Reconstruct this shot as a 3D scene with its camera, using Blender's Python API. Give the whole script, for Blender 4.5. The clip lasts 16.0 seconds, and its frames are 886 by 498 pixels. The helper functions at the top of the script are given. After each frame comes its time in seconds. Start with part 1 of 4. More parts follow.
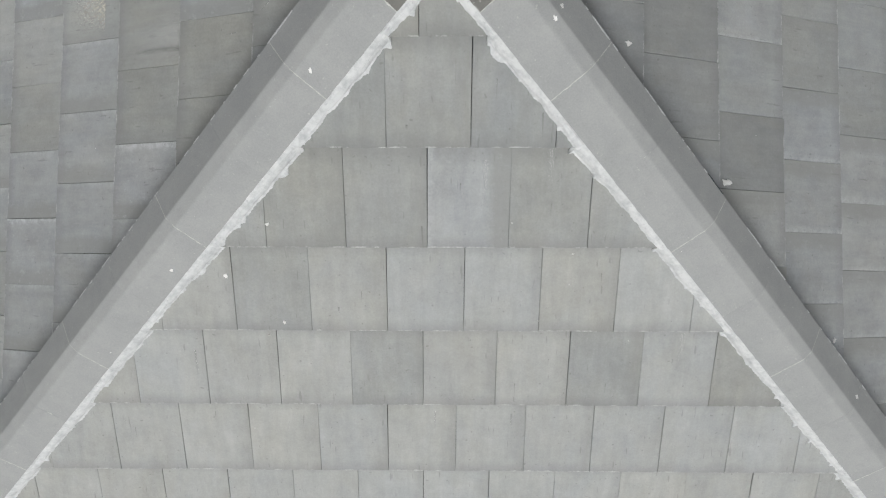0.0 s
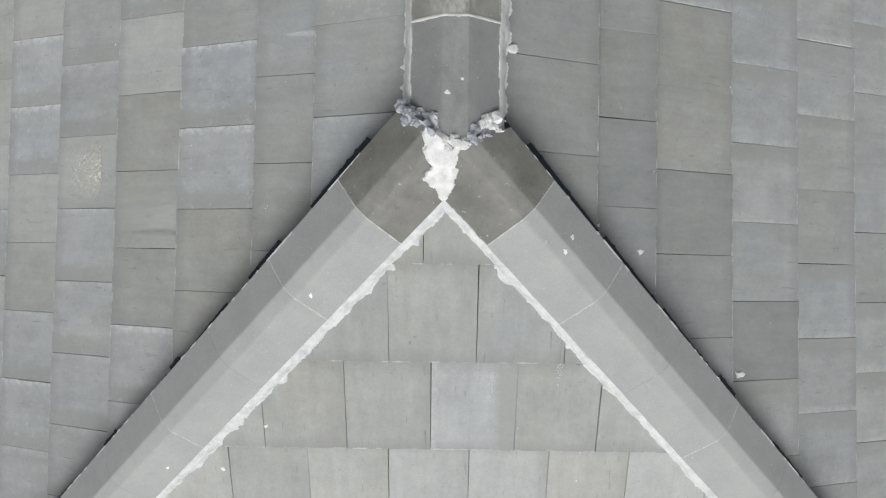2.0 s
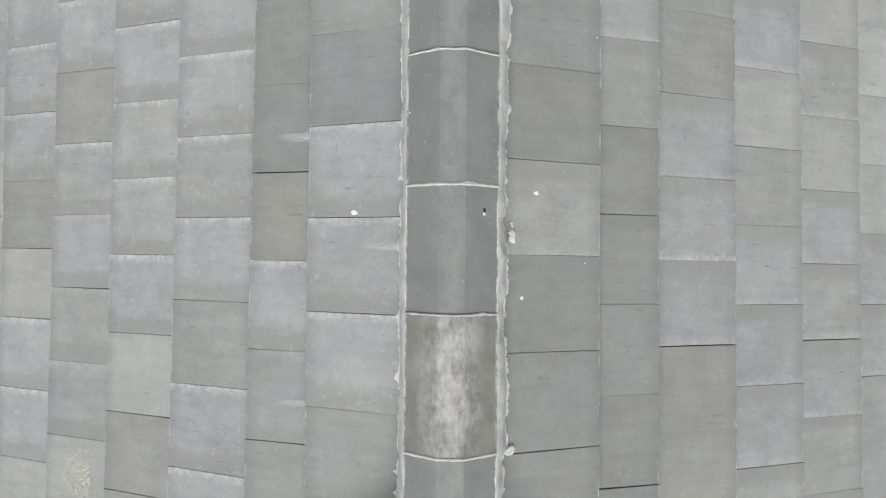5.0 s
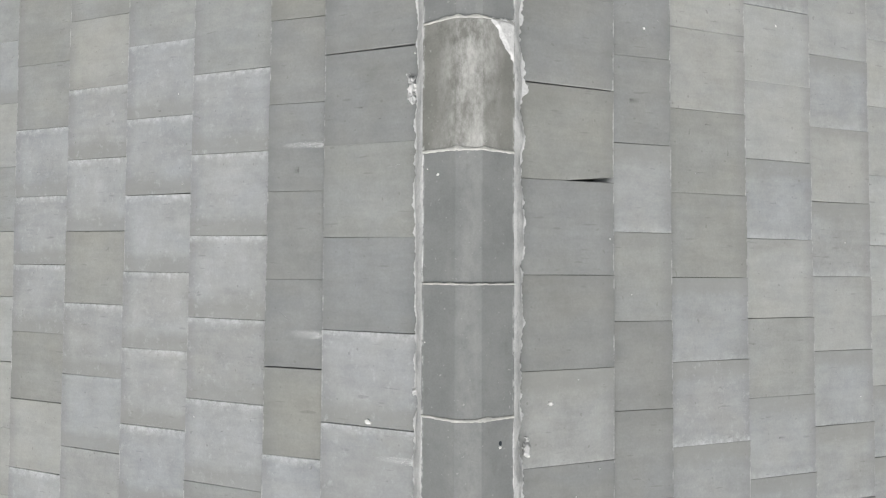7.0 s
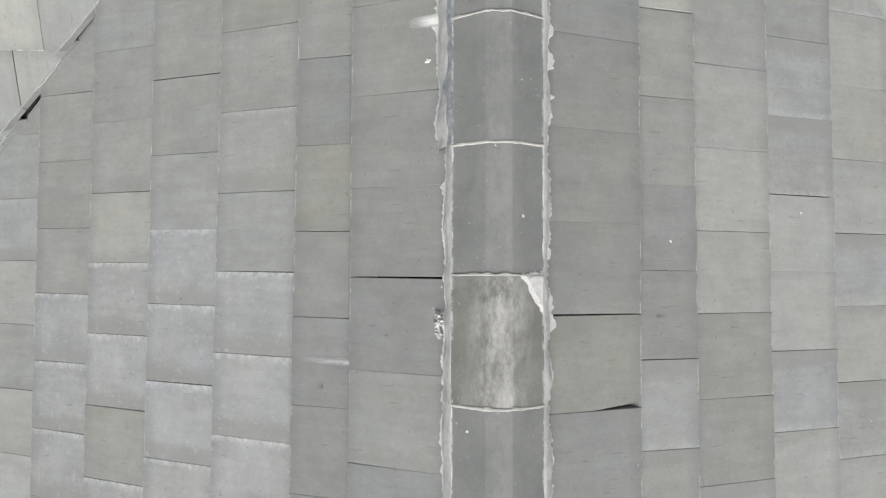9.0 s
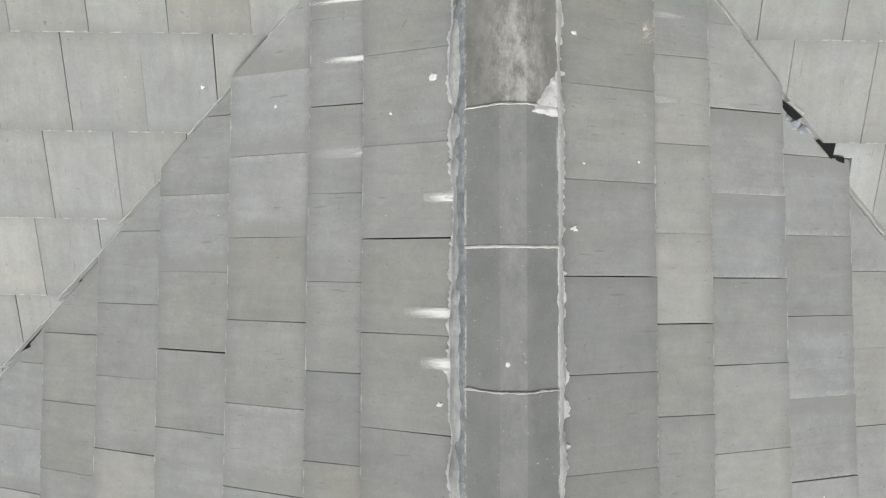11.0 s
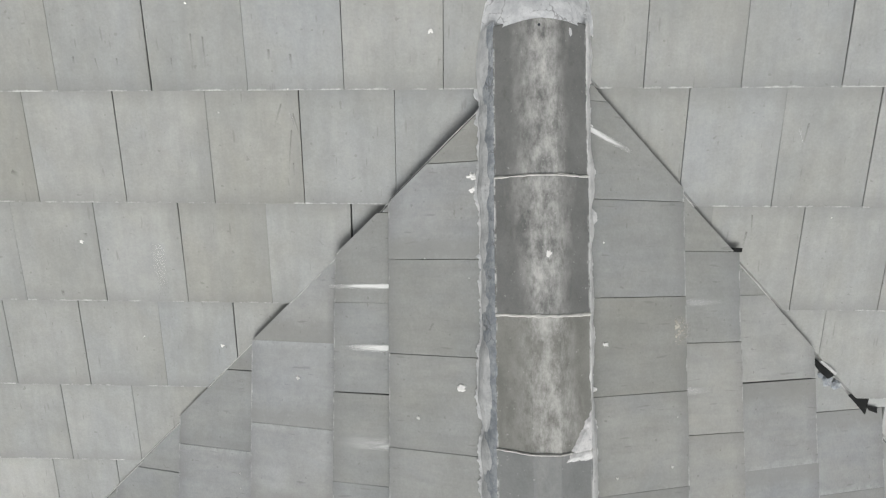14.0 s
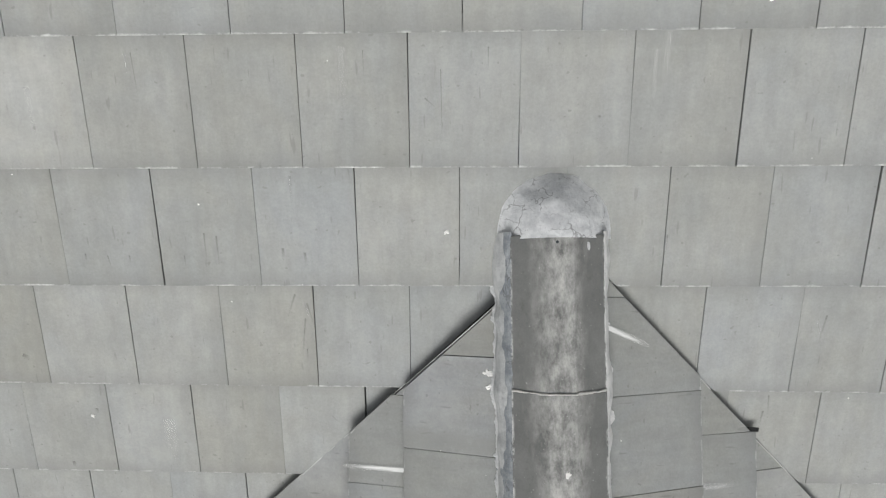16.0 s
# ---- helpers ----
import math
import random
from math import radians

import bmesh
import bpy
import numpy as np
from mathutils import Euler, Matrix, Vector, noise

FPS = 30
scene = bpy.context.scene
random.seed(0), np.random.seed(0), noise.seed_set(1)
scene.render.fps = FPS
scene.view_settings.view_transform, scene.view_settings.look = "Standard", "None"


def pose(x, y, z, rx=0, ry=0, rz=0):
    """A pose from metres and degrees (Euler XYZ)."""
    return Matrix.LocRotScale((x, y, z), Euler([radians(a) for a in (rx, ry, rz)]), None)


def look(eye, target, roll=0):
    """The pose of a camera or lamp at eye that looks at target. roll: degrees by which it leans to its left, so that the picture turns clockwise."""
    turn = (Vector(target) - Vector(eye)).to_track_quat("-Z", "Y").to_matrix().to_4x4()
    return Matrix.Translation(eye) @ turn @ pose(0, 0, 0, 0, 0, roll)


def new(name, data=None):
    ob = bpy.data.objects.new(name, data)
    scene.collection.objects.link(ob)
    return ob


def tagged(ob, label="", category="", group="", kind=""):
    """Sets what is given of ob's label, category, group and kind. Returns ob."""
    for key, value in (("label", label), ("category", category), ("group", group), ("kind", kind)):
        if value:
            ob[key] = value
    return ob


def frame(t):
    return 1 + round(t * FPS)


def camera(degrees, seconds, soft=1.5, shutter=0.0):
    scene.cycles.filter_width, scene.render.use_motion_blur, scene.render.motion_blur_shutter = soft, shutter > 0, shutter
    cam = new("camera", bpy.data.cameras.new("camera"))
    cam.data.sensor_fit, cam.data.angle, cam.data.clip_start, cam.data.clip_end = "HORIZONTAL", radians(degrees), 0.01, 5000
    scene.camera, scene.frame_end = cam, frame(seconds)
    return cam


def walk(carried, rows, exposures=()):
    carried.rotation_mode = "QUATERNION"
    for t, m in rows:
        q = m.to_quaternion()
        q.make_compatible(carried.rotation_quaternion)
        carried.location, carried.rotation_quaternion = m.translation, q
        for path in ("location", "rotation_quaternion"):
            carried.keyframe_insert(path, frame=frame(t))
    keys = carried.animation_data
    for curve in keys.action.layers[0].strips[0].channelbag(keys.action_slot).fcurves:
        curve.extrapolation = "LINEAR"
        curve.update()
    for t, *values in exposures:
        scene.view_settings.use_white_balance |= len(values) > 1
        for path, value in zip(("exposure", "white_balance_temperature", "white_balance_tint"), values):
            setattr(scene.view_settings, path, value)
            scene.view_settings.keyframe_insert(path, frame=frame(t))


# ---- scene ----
cam = camera(73.0, 16.0, 1.2)
# seconds, eye in metres, small turns in degrees: the camera looks nearly straight down on the roof
PATH = [
    (0.0, 0.0141, -0.0669, 8.2545, 1.828, 0.503, 0.510),
    (0.5, 0.0195, 0.1496, 8.2296, 1.631, 0.543, 0.626),
    (1.0, 0.0146, 0.3770, 8.2192, 1.503, 0.562, 0.716),
    (1.5, 0.0067, 0.6062, 8.2084, 1.344, 0.621, 0.791),
    (2.0, -0.0084, 0.8288, 8.1989, 1.231, 0.661, 0.874),
    (2.5, -0.0104, 1.0528, 8.1829, 1.114, 0.679, 0.940),
    (3.0, 0.0038, 1.3074, 8.1722, 0.972, 0.764, 0.487),
    (3.5, -0.0114, 1.5622, 8.1659, 0.939, 0.825, 0.445),
    (4.0, -0.0099, 1.8159, 8.1580, 0.931, 0.845, 0.479),
    (4.5, -0.0087, 2.0582, 8.1483, 0.960, 0.848, 0.528),
    (4.7, 0.0003, 2.1580, 8.1521, 0.986, 0.841, 0.548),
    (6.8, -0.0295, 2.9757, 8.1576, 1.340, 0.905, 0.240),
    (7.0, -0.0518, 3.0521, 8.1608, 1.378, 0.924, 0.241),
    (7.5, -0.0938, 3.2336, 8.1637, 1.507, 0.980, 0.256),
    (8.0, -0.1254, 3.4248, 8.1681, 1.641, 1.086, 0.256),
    (8.2, -0.1394, 3.5058, 8.1719, 1.673, 1.126, 0.220),
    (10.3, -0.1348, 4.6547, 8.1460, 1.967, 1.558, 0.097),
    (10.5, -0.1360, 4.7863, 8.1443, 1.982, 1.607, 0.037),
    (11.0, -0.1638, 5.1272, 8.1314, 1.812, 1.810, 0.024),
    (11.5, -0.2043, 5.4695, 8.1253, 1.620, 1.934, 0.030),
    (12.0, -0.2419, 5.7972, 8.1183, 1.602, 1.983, -0.038),
    (12.5, -0.2747, 6.0022, 8.1293, 1.790, 2.029, -0.196),
    (13.0, -0.2796, 6.0849, 8.1505, 1.920, 2.071, -0.301),
    (13.5, -0.2401, 6.1373, 8.1271, 1.862, 2.053, -0.428),
    (14.0, -0.2539, 6.2466, 8.1226, 1.771, 2.065, -0.480),
    (14.5, -0.2804, 6.4041, 8.1211, 1.734, 2.077, -0.569),
    (15.0, -0.3139, 6.5750, 8.1231, 1.736, 2.101, -0.581),
    (15.5, -0.3202, 6.7714, 8.1335, 1.664, 2.037, -0.530),
    (16.0, -0.3079, 6.9496, 8.1297, 1.620, 1.950, -0.645),
]
# stops, kelvin and tint by which the camera's picture drifts on the way
EXPOSURES = [(0.0, -0.39, 6440, 10), (1.5, -0.25, 6440, 10), (3.0, -0.04, 6450, 10), (4.5, 0.04, 6500, 10), (7.0, 0.05, 6540, 10), (8.0, 0.04, 6560, 10), (10.5, 0.0, 6630, 10),
             (12.5, -0.09, 6580, 10), (14.0, -0.155, 6540, 10), (16.0, -0.23, 6530, 10)]
walk(cam, [(t, pose(x, y, z, rx, ry, rz)) for t, x, y, z, rx, ry, rz in PATH], EXPOSURES)

# ---- light: a bright overcast sky, a little stronger from the south ----
SUN_UP, SUN_FROM = 40.0, 182.0
world = bpy.data.worlds.new("overcast_sky")
scene.world = world
world.use_nodes = True
wn, wl = world.node_tree.nodes, world.node_tree.links
wn.clear()
sky = wn.new("ShaderNodeTexSky")
sky.sky_type, sky.sun_disc = "NISHITA", False
sky.sun_elevation, sky.sun_rotation = radians(SUN_UP), radians(SUN_FROM)
sky.air_density, sky.dust_density, sky.ozone_density = 1.0, 6.0, 1.0
grey = wn.new("ShaderNodeHueSaturation")
grey.inputs["Saturation"].default_value = 0.18
sky_bg = wn.new("ShaderNodeBackground")
sky_bg.inputs["Strength"].default_value = 0.102
wout = wn.new("ShaderNodeOutputWorld")
wl.new(sky.outputs[0], grey.inputs["Color"])
wl.new(grey.outputs[0], sky_bg.inputs["Color"])
wl.new(sky_bg.outputs[0], wout.inputs["Surface"])
sun_data = bpy.data.lights.new("sun", "SUN")
sun_data.energy, sun_data.angle, sun_data.color = 2.26, radians(36), (1.0, 1.0, 0.985)
sun = new("sun", sun_data)
az = radians(SUN_FROM)
far = 20 / math.tan(radians(SUN_UP))
sun.matrix_world = look((far * math.sin(az), far * math.cos(az), 20), (0, 0, 0))


# ---- materials ----
def material(name, rough=0.85):
    m = bpy.data.materials.new(name)
    m.use_nodes = True
    b = m.node_tree.nodes["Principled BSDF"]
    b.inputs["Roughness"].default_value = rough
    b.inputs["Specular IOR Level"].default_value = 0.3
    return m, m.node_tree.nodes, m.node_tree.links, b


def mix(n, l, kind, fac, a, b):
    k = n.new("ShaderNodeMix")
    k.data_type, k.blend_type = "RGBA", kind
    for socket, value in ((k.inputs[0], fac), (k.inputs[6], a), (k.inputs[7], b)):
        if hasattr(value, "links"):
            l.new(value, socket)
        else:
            socket.default_value = value
    return k.outputs[2]


def calc(n, l, op, a, b=0.0, clamp=False):
    k = n.new("ShaderNodeMath")
    k.operation, k.use_clamp = op, clamp
    for socket, value in ((k.inputs[0], a), (k.inputs[1], b)):
        if hasattr(value, "links"):
            l.new(value, socket)
        else:
            socket.default_value = value
    return k.outputs[0]


def ramp(n, l, value, lo, hi, to_lo=0.0, to_hi=1.0):
    k = n.new("ShaderNodeMapRange")
    k.inputs[1].default_value, k.inputs[2].default_value = lo, hi
    k.inputs[3].default_value, k.inputs[4].default_value = to_lo, to_hi
    l.new(value, k.inputs[0])
    return k.outputs[0]


def grain(n, l, vec, scale, detail=4.0, rough=0.6, stretch=(1, 1, 1), distort=0.0):
    mp = n.new("ShaderNodeMapping")
    mp.inputs["Scale"].default_value = stretch
    l.new(vec, mp.inputs["Vector"])
    t = n.new("ShaderNodeTexNoise")
    t.inputs["Scale"].default_value, t.inputs["Detail"].default_value = scale, detail
    t.inputs["Roughness"].default_value, t.inputs["Distortion"].default_value = rough, distort
    l.new(mp.outputs[0], t.inputs["Vector"])
    return t.outputs["Fac"]


def own_space(n, l):
    """Coordinates of the piece itself, shifted by its random number."""
    tc, oi = n.new("ShaderNodeTexCoord"), n.new("ShaderNodeObjectInfo")
    sh = n.new("ShaderNodeVectorMath")
    sh.operation = "MULTIPLY_ADD"
    cx = n.new("ShaderNodeCombineXYZ")
    for i, f in enumerate((37.0, 53.0, 71.0)):
        l.new(calc(n, l, "MULTIPLY", oi.outputs["Random"], f), cx.inputs[i])
    sh.inputs[1].default_value = (1, 1, 1)
    l.new(tc.outputs["Object"], sh.inputs[0])
    l.new(cx.outputs[0], sh.inputs[2])
    return tc.outputs["Object"], sh.outputs[0], oi.outputs["Random"]


def relief(n, l, b, height, strength, distance=0.002):
    bp = n.new("ShaderNodeBump")
    bp.inputs["Strength"].default_value, bp.inputs["Distance"].default_value = strength, distance
    l.new(height, bp.inputs["Height"])
    l.new(bp.outputs[0], b.inputs["Normal"])


def tile_material(name, dark, light, bloom=0.0):
    """Smooth grey concrete: fine grain, soft clouds, run marks down the slope, short dark scuffs, and a bloom of lime near one side."""
    m, n, l, b = material(name, 0.8)
    raw, vec, rnd = own_space(n, l)
    cloud = ramp(n, l, grain(n, l, vec, 6.0, 6.0, 0.65), 0.32, 0.68)
    base = mix(n, l, "MIX", cloud, (*dark, 1), (*light, 1))
    tone = ramp(n, l, rnd, 0, 1, 0.955, 1.045)
    tint = mix(n, l, "MIX", calc(n, l, "FRACT", calc(n, l, "MULTIPLY", rnd, 7.3)), (1.01, 1.0, 0.98, 1), (0.992, 1.0, 1.015, 1))
    base = mix(n, l, "MULTIPLY", 1.0, base, tint)
    hue = ramp(n, l, grain(n, l, vec, 4.5, 5.0, 0.6, (1.3, 0.8, 1), 0.6), 0.36, 0.64)
    base = mix(n, l, "MULTIPLY", 1.0, base, mix(n, l, "MIX", hue, (1.006, 1.0, 0.982, 1), (0.99, 1.0, 1.018, 1)))
    runs = ramp(n, l, grain(n, l, vec, 9.0, 4.0, 0.65, (2.4, 0.42, 1)), 0.33, 0.68, 0.935, 1.055)
    fine = ramp(n, l, grain(n, l, vec, 110.0, 4.0, 0.75), 0.3, 0.7, 0.93, 1.06)
    mottle = ramp(n, l, grain(n, l, vec, 32.0, 4.0, 0.7), 0.3, 0.7, 0.96, 1.04)
    k = calc(n, l, "MULTIPLY", calc(n, l, "MULTIPLY", calc(n, l, "MULTIPLY", tone, runs), fine), mottle)
    kc = n.new("ShaderNodeCombineXYZ")
    for i in range(3):
        l.new(k, kc.inputs[i])
    base = mix(n, l, "MULTIPLY", 1.0, base, kc.outputs[0])
    scuff = ramp(n, l, grain(n, l, vec, 20.0, 1.0, 0.4, (3.2, 0.5, 1)), 0.72, 0.78, 0.0, 0.3)
    base = mix(n, l, "MIX", scuff, base, (0.13, 0.13, 0.125, 1))
    pits = ramp(n, l, grain(n, l, vec, 60.0, 0.0), 0.8, 0.86, 0.0, 0.35)
    base = mix(n, l, "MIX", pits, base, (0.14, 0.14, 0.13, 1))
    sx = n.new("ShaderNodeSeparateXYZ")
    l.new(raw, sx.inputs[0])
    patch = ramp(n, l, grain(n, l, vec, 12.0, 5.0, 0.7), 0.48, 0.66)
    # darker towards the tail edge, then towards the head
    tail_dark = ramp(n, l, calc(n, l, "ADD", sx.outputs[1], calc(n, l, "MULTIPLY", grain(n, l, vec, 8.0, 4.0), 0.03)), -0.05, 0.018, 0.0, 0.36)
    base = mix(n, l, "MIX", tail_dark, base, (0.17, 0.175, 0.175, 1))
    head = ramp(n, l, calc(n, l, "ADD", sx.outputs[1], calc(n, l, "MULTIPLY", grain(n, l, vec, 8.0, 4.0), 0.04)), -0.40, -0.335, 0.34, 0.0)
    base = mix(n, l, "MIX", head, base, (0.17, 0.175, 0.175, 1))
    # one side greyer, by an amount that differs from tile to tile
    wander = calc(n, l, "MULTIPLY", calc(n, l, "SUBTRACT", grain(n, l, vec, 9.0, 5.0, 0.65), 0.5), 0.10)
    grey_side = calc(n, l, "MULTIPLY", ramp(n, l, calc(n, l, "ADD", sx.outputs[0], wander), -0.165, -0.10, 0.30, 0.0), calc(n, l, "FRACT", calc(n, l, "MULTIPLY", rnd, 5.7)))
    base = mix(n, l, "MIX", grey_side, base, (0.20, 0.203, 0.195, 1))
    tail = ramp(n, l, calc(n, l, "ADD", sx.outputs[1], calc(n, l, "MULTIPLY", grain(n, l, vec, 34.0, 5.0, 0.75), 0.016)), 0.001, 0.006, 0.0, 0.9)
    base = mix(n, l, "MIX", calc(n, l, "MULTIPLY", tail, patch), base, (0.6, 0.61, 0.6, 1))
    if bloom:
        wob = calc(n, l, "MULTIPLY", grain(n, l, vec, 14.0, 5.0, 0.7), 0.09)
        low = ramp(n, l, calc(n, l, "ADD", sx.outputs[0], wob), -0.075, -0.035, 0.55, 0.0)
        base = mix(n, l, "MIX", low, base, (0.278, 0.284, 0.268, 1))
        crust = ramp(n, l, grain(n, l, vec, 38.0, 6.0, 0.8), 0.42, 0.58, 0.1, 1.0)
        edge = calc(n, l, "MULTIPLY", ramp(n, l, calc(n, l, "ADD", sx.outputs[0], wob), 0.185, 0.222, 0.0, bloom), crust)
        base = mix(n, l, "MIX", edge, base, (0.62, 0.64, 0.65, 1))
        spots = ramp(n, l, grain(n, l, vec, 26.0, 6.0, 0.75), 0.56, 0.7, 0.0, 0.45 * bloom)
        base = mix(n, l, "MIX", spots, base, (0.58, 0.6, 0.62, 1))
    l.new(base, b.inputs["Base Color"])
    relief(n, l, b, grain(n, l, vec, 120.0, 5.0, 0.65), 0.25, 0.001)
    return m


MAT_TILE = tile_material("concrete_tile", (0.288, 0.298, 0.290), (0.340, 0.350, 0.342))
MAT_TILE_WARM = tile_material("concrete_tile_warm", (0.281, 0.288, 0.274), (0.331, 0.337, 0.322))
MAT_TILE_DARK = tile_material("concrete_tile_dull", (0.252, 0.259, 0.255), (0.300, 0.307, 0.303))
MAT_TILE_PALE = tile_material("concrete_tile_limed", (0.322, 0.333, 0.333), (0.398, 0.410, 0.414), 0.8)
# the plain tile's colours, about a fifth paler
MAT_TILE_PALER = tile_material("concrete_tile_paler", (0.347, 0.356, 0.342), (0.408, 0.416, 0.402))
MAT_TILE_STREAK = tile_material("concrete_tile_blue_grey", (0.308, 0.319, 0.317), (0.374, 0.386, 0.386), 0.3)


def capping_material(name, dark, light, streak, blotch, wide=0.075, edge=0.1465):
    """Angular ridge tile: grey, with lime and some painted light along the crown."""
    m, n, l, b = material(name, 0.8)
    raw, vec, rnd = own_space(n, l)
    cloud = ramp(n, l, grain(n, l, vec, 7.0, 4.0), 0.3, 0.7)
    base = mix(n, l, "MIX", cloud, (*dark, 1), (*light, 1))
    fine = ramp(n, l, grain(n, l, vec, 150.0, 3.0, 0.7), 0.3, 0.7, 0.93, 1.06)
    fc = n.new("ShaderNodeCombineXYZ")
    for i in range(3):
        l.new(fine, fc.inputs[i])
    base = mix(n, l, "MULTIPLY", 1.0, base, fc.outputs[0])
    sx = n.new("ShaderNodeSeparateXYZ")
    l.new(raw, sx.inputs[0])
    side = calc(n, l, "ABSOLUTE", calc(n, l, "ADD", sx.outputs[0], calc(n, l, "MULTIPLY", calc(n, l, "SUBTRACT", grain(n, l, vec, 9.0, 4.0, 0.6, (1, 0.4, 1)), 0.5), 0.13)))
    band = ramp(n, l, side, wide * 0.3, wide, 1.0, 0.0)
    worn = ramp(n, l, grain(n, l, vec, 22.0, 6.0, 0.75, (1, 0.5, 1)), 0.38, 0.66)
    base = mix(n, l, "MIX", calc(n, l, "MULTIPLY", calc(n, l, "MULTIPLY", band, worn), streak), base, (0.56, 0.56, 0.54, 1))
    spots = ramp(n, l, grain(n, l, vec, 30.0, 5.0, 0.7, (1, 0.6, 1)), 0.56, 0.68, 0.0, blotch)
    base = mix(n, l, "MIX", spots, base, (0.12, 0.12, 0.11, 1))
    rim = ramp(n, l, calc(n, l, "ABSOLUTE", sx.outputs[0]), edge, edge + 0.007)
    crumbs = ramp(n, l, grain(n, l, vec, 26.0, 6.0, 0.8, (1, 0.6, 1)), 0.47, 0.56)
    base = mix(n, l, "MIX", calc(n, l, "MULTIPLY", rim, crumbs), base, (0.62, 0.63, 0.62, 1))
    flecks = ramp(n, l, grain(n, l, vec, 75.0, 2.0, 0.5), 0.7, 0.76, 0.0, 0.5)
    base = mix(n, l, "MIX", flecks, base, (0.5, 0.5, 0.48, 1))
    l.new(base, b.inputs["Base Color"])
    relief(n, l, b, grain(n, l, vec, 110.0, 5.0, 0.7), 0.35, 0.0012)
    return m


# on the plain ridge the crown's brighter light is painted in with its lime
MAT_CAP = capping_material("ridge_concrete", (0.205, 0.214, 0.214), (0.255, 0.264, 0.262), 0.2, 0.15)
MAT_CAP_STREAK = capping_material("ridge_concrete_limed", (0.185, 0.187, 0.172), (0.265, 0.266, 0.247), 0.85, 0.3, 0.12)
MAT_CAP_DARK = capping_material("ridge_concrete_dark", (0.142, 0.146, 0.142), (0.208, 0.213, 0.207), 0.85, 0.4, 0.10)
MAT_CAP_BROWN = capping_material("ridge_concrete_mossy", (0.138, 0.138, 0.127), (0.222, 0.221, 0.205), 0.12, 0.5, edge=0.18)
MAT_HIP = capping_material("hip_concrete", (0.305, 0.315, 0.312), (0.350, 0.358, 0.352), 0.06, 0.08, edge=0.184)


def mortar_material(name, dark, light, low=0.35, high=0.6):
    m, n, l, b = material(name, 0.9)
    tc = n.new("ShaderNodeTexCoord")
    vec = tc.outputs["Object"]
    cloud = ramp(n, l, grain(n, l, vec, 22.0, 6.0, 0.7), low, high)
    base = mix(n, l, "MIX", cloud, (*dark, 1), (*light, 1))
    spots = ramp(n, l, grain(n, l, vec, 70.0, 4.0, 0.7), 0.6, 0.72, 0.0, 0.5)
    base = mix(n, l, "MIX", spots, base, (0.25, 0.26, 0.27, 1))
    l.new(base, b.inputs["Base Color"])
    relief(n, l, b, grain(n, l, vec, 60.0, 6.0, 0.7), 0.7, 0.004)
    return m


MAT_MORTAR = mortar_material("white_mortar", (0.42, 0.437, 0.445), (0.62, 0.632, 0.632), 0.3, 0.58)
MAT_MORTAR_WHITE = mortar_material("fresh_white_mortar", (0.52, 0.53, 0.535), (0.74, 0.745, 0.74), 0.3, 0.56)
MAT_MORTAR_GREY = mortar_material("grey_mortar", (0.26, 0.285, 0.31), (0.48, 0.505, 0.525), 0.4, 0.68)
def add_cracks(m, scale):
    n, l = m.node_tree.nodes, m.node_tree.links
    b = n["Principled BSDF"]
    old = b.inputs["Base Color"].links[0].from_socket
    tc, v = n.new("ShaderNodeTexCoord"), n.new("ShaderNodeTexVoronoi")
    v.feature = "DISTANCE_TO_EDGE"
    v.inputs["Scale"].default_value = scale
    wob = n.new("ShaderNodeTexNoise")
    wob.inputs["Scale"].default_value = 30.0
    add = n.new("ShaderNodeVectorMath")
    add.operation = "MULTIPLY_ADD"
    add.inputs[1].default_value = (0.05, 0.05, 0.05)
    l.new(tc.outputs["Object"], wob.inputs["Vector"])
    l.new(wob.outputs["Color"], add.inputs[0])
    l.new(tc.outputs["Object"], add.inputs[2])
    l.new(add.outputs[0], v.inputs["Vector"])
    line = ramp(n, l, v.outputs["Distance"], 0.012, 0.03, 1.0, 0.0)
    some = ramp(n, l, grain(n, l, tc.outputs["Object"], 12.0, 2.0), 0.45, 0.56)
    l.new(mix(n, l, "MIX", calc(n, l, "MULTIPLY", calc(n, l, "MULTIPLY", line, some), 0.5), old, (0.10, 0.10, 0.10, 1)), b.inputs["Base Color"])


MAT_MORTAR_CAP = mortar_material("cap_mortar", (0.56, 0.58, 0.595), (0.77, 0.785, 0.795), 0.32, 0.58)
add_cracks(MAT_MORTAR_CAP, 15.0)
add_cracks(MAT_MORTAR_GREY, 11.0)
MAT_JOINT = mortar_material("joint_mortar", (0.33, 0.335, 0.32), (0.53, 0.53, 0.505), 0.3, 0.6)
MAT_SPLASH = mortar_material("lime_splash", (0.74, 0.74, 0.72), (0.85, 0.85, 0.83))


def plain_material(name, colour, rough, metal=0.0):
    m, n, l, b = material(name, rough)
    tc = n.new("ShaderNodeTexCoord")
    f = ramp(n, l, grain(n, l, tc.outputs["Object"], 18.0, 5.0, 0.7), 0.3, 0.7)
    base = mix(n, l, "MIX", f, tuple(c * 0.75 for c in colour) + (1,), tuple(min(1, c * 1.2) for c in colour) + (1,))
    l.new(base, b.inputs["Base Color"])
    b.inputs["Metallic"].default_value = metal
    relief(n, l, b, grain(n, l, tc.outputs["Object"], 90.0, 4.0), 0.4, 0.002)
    return m


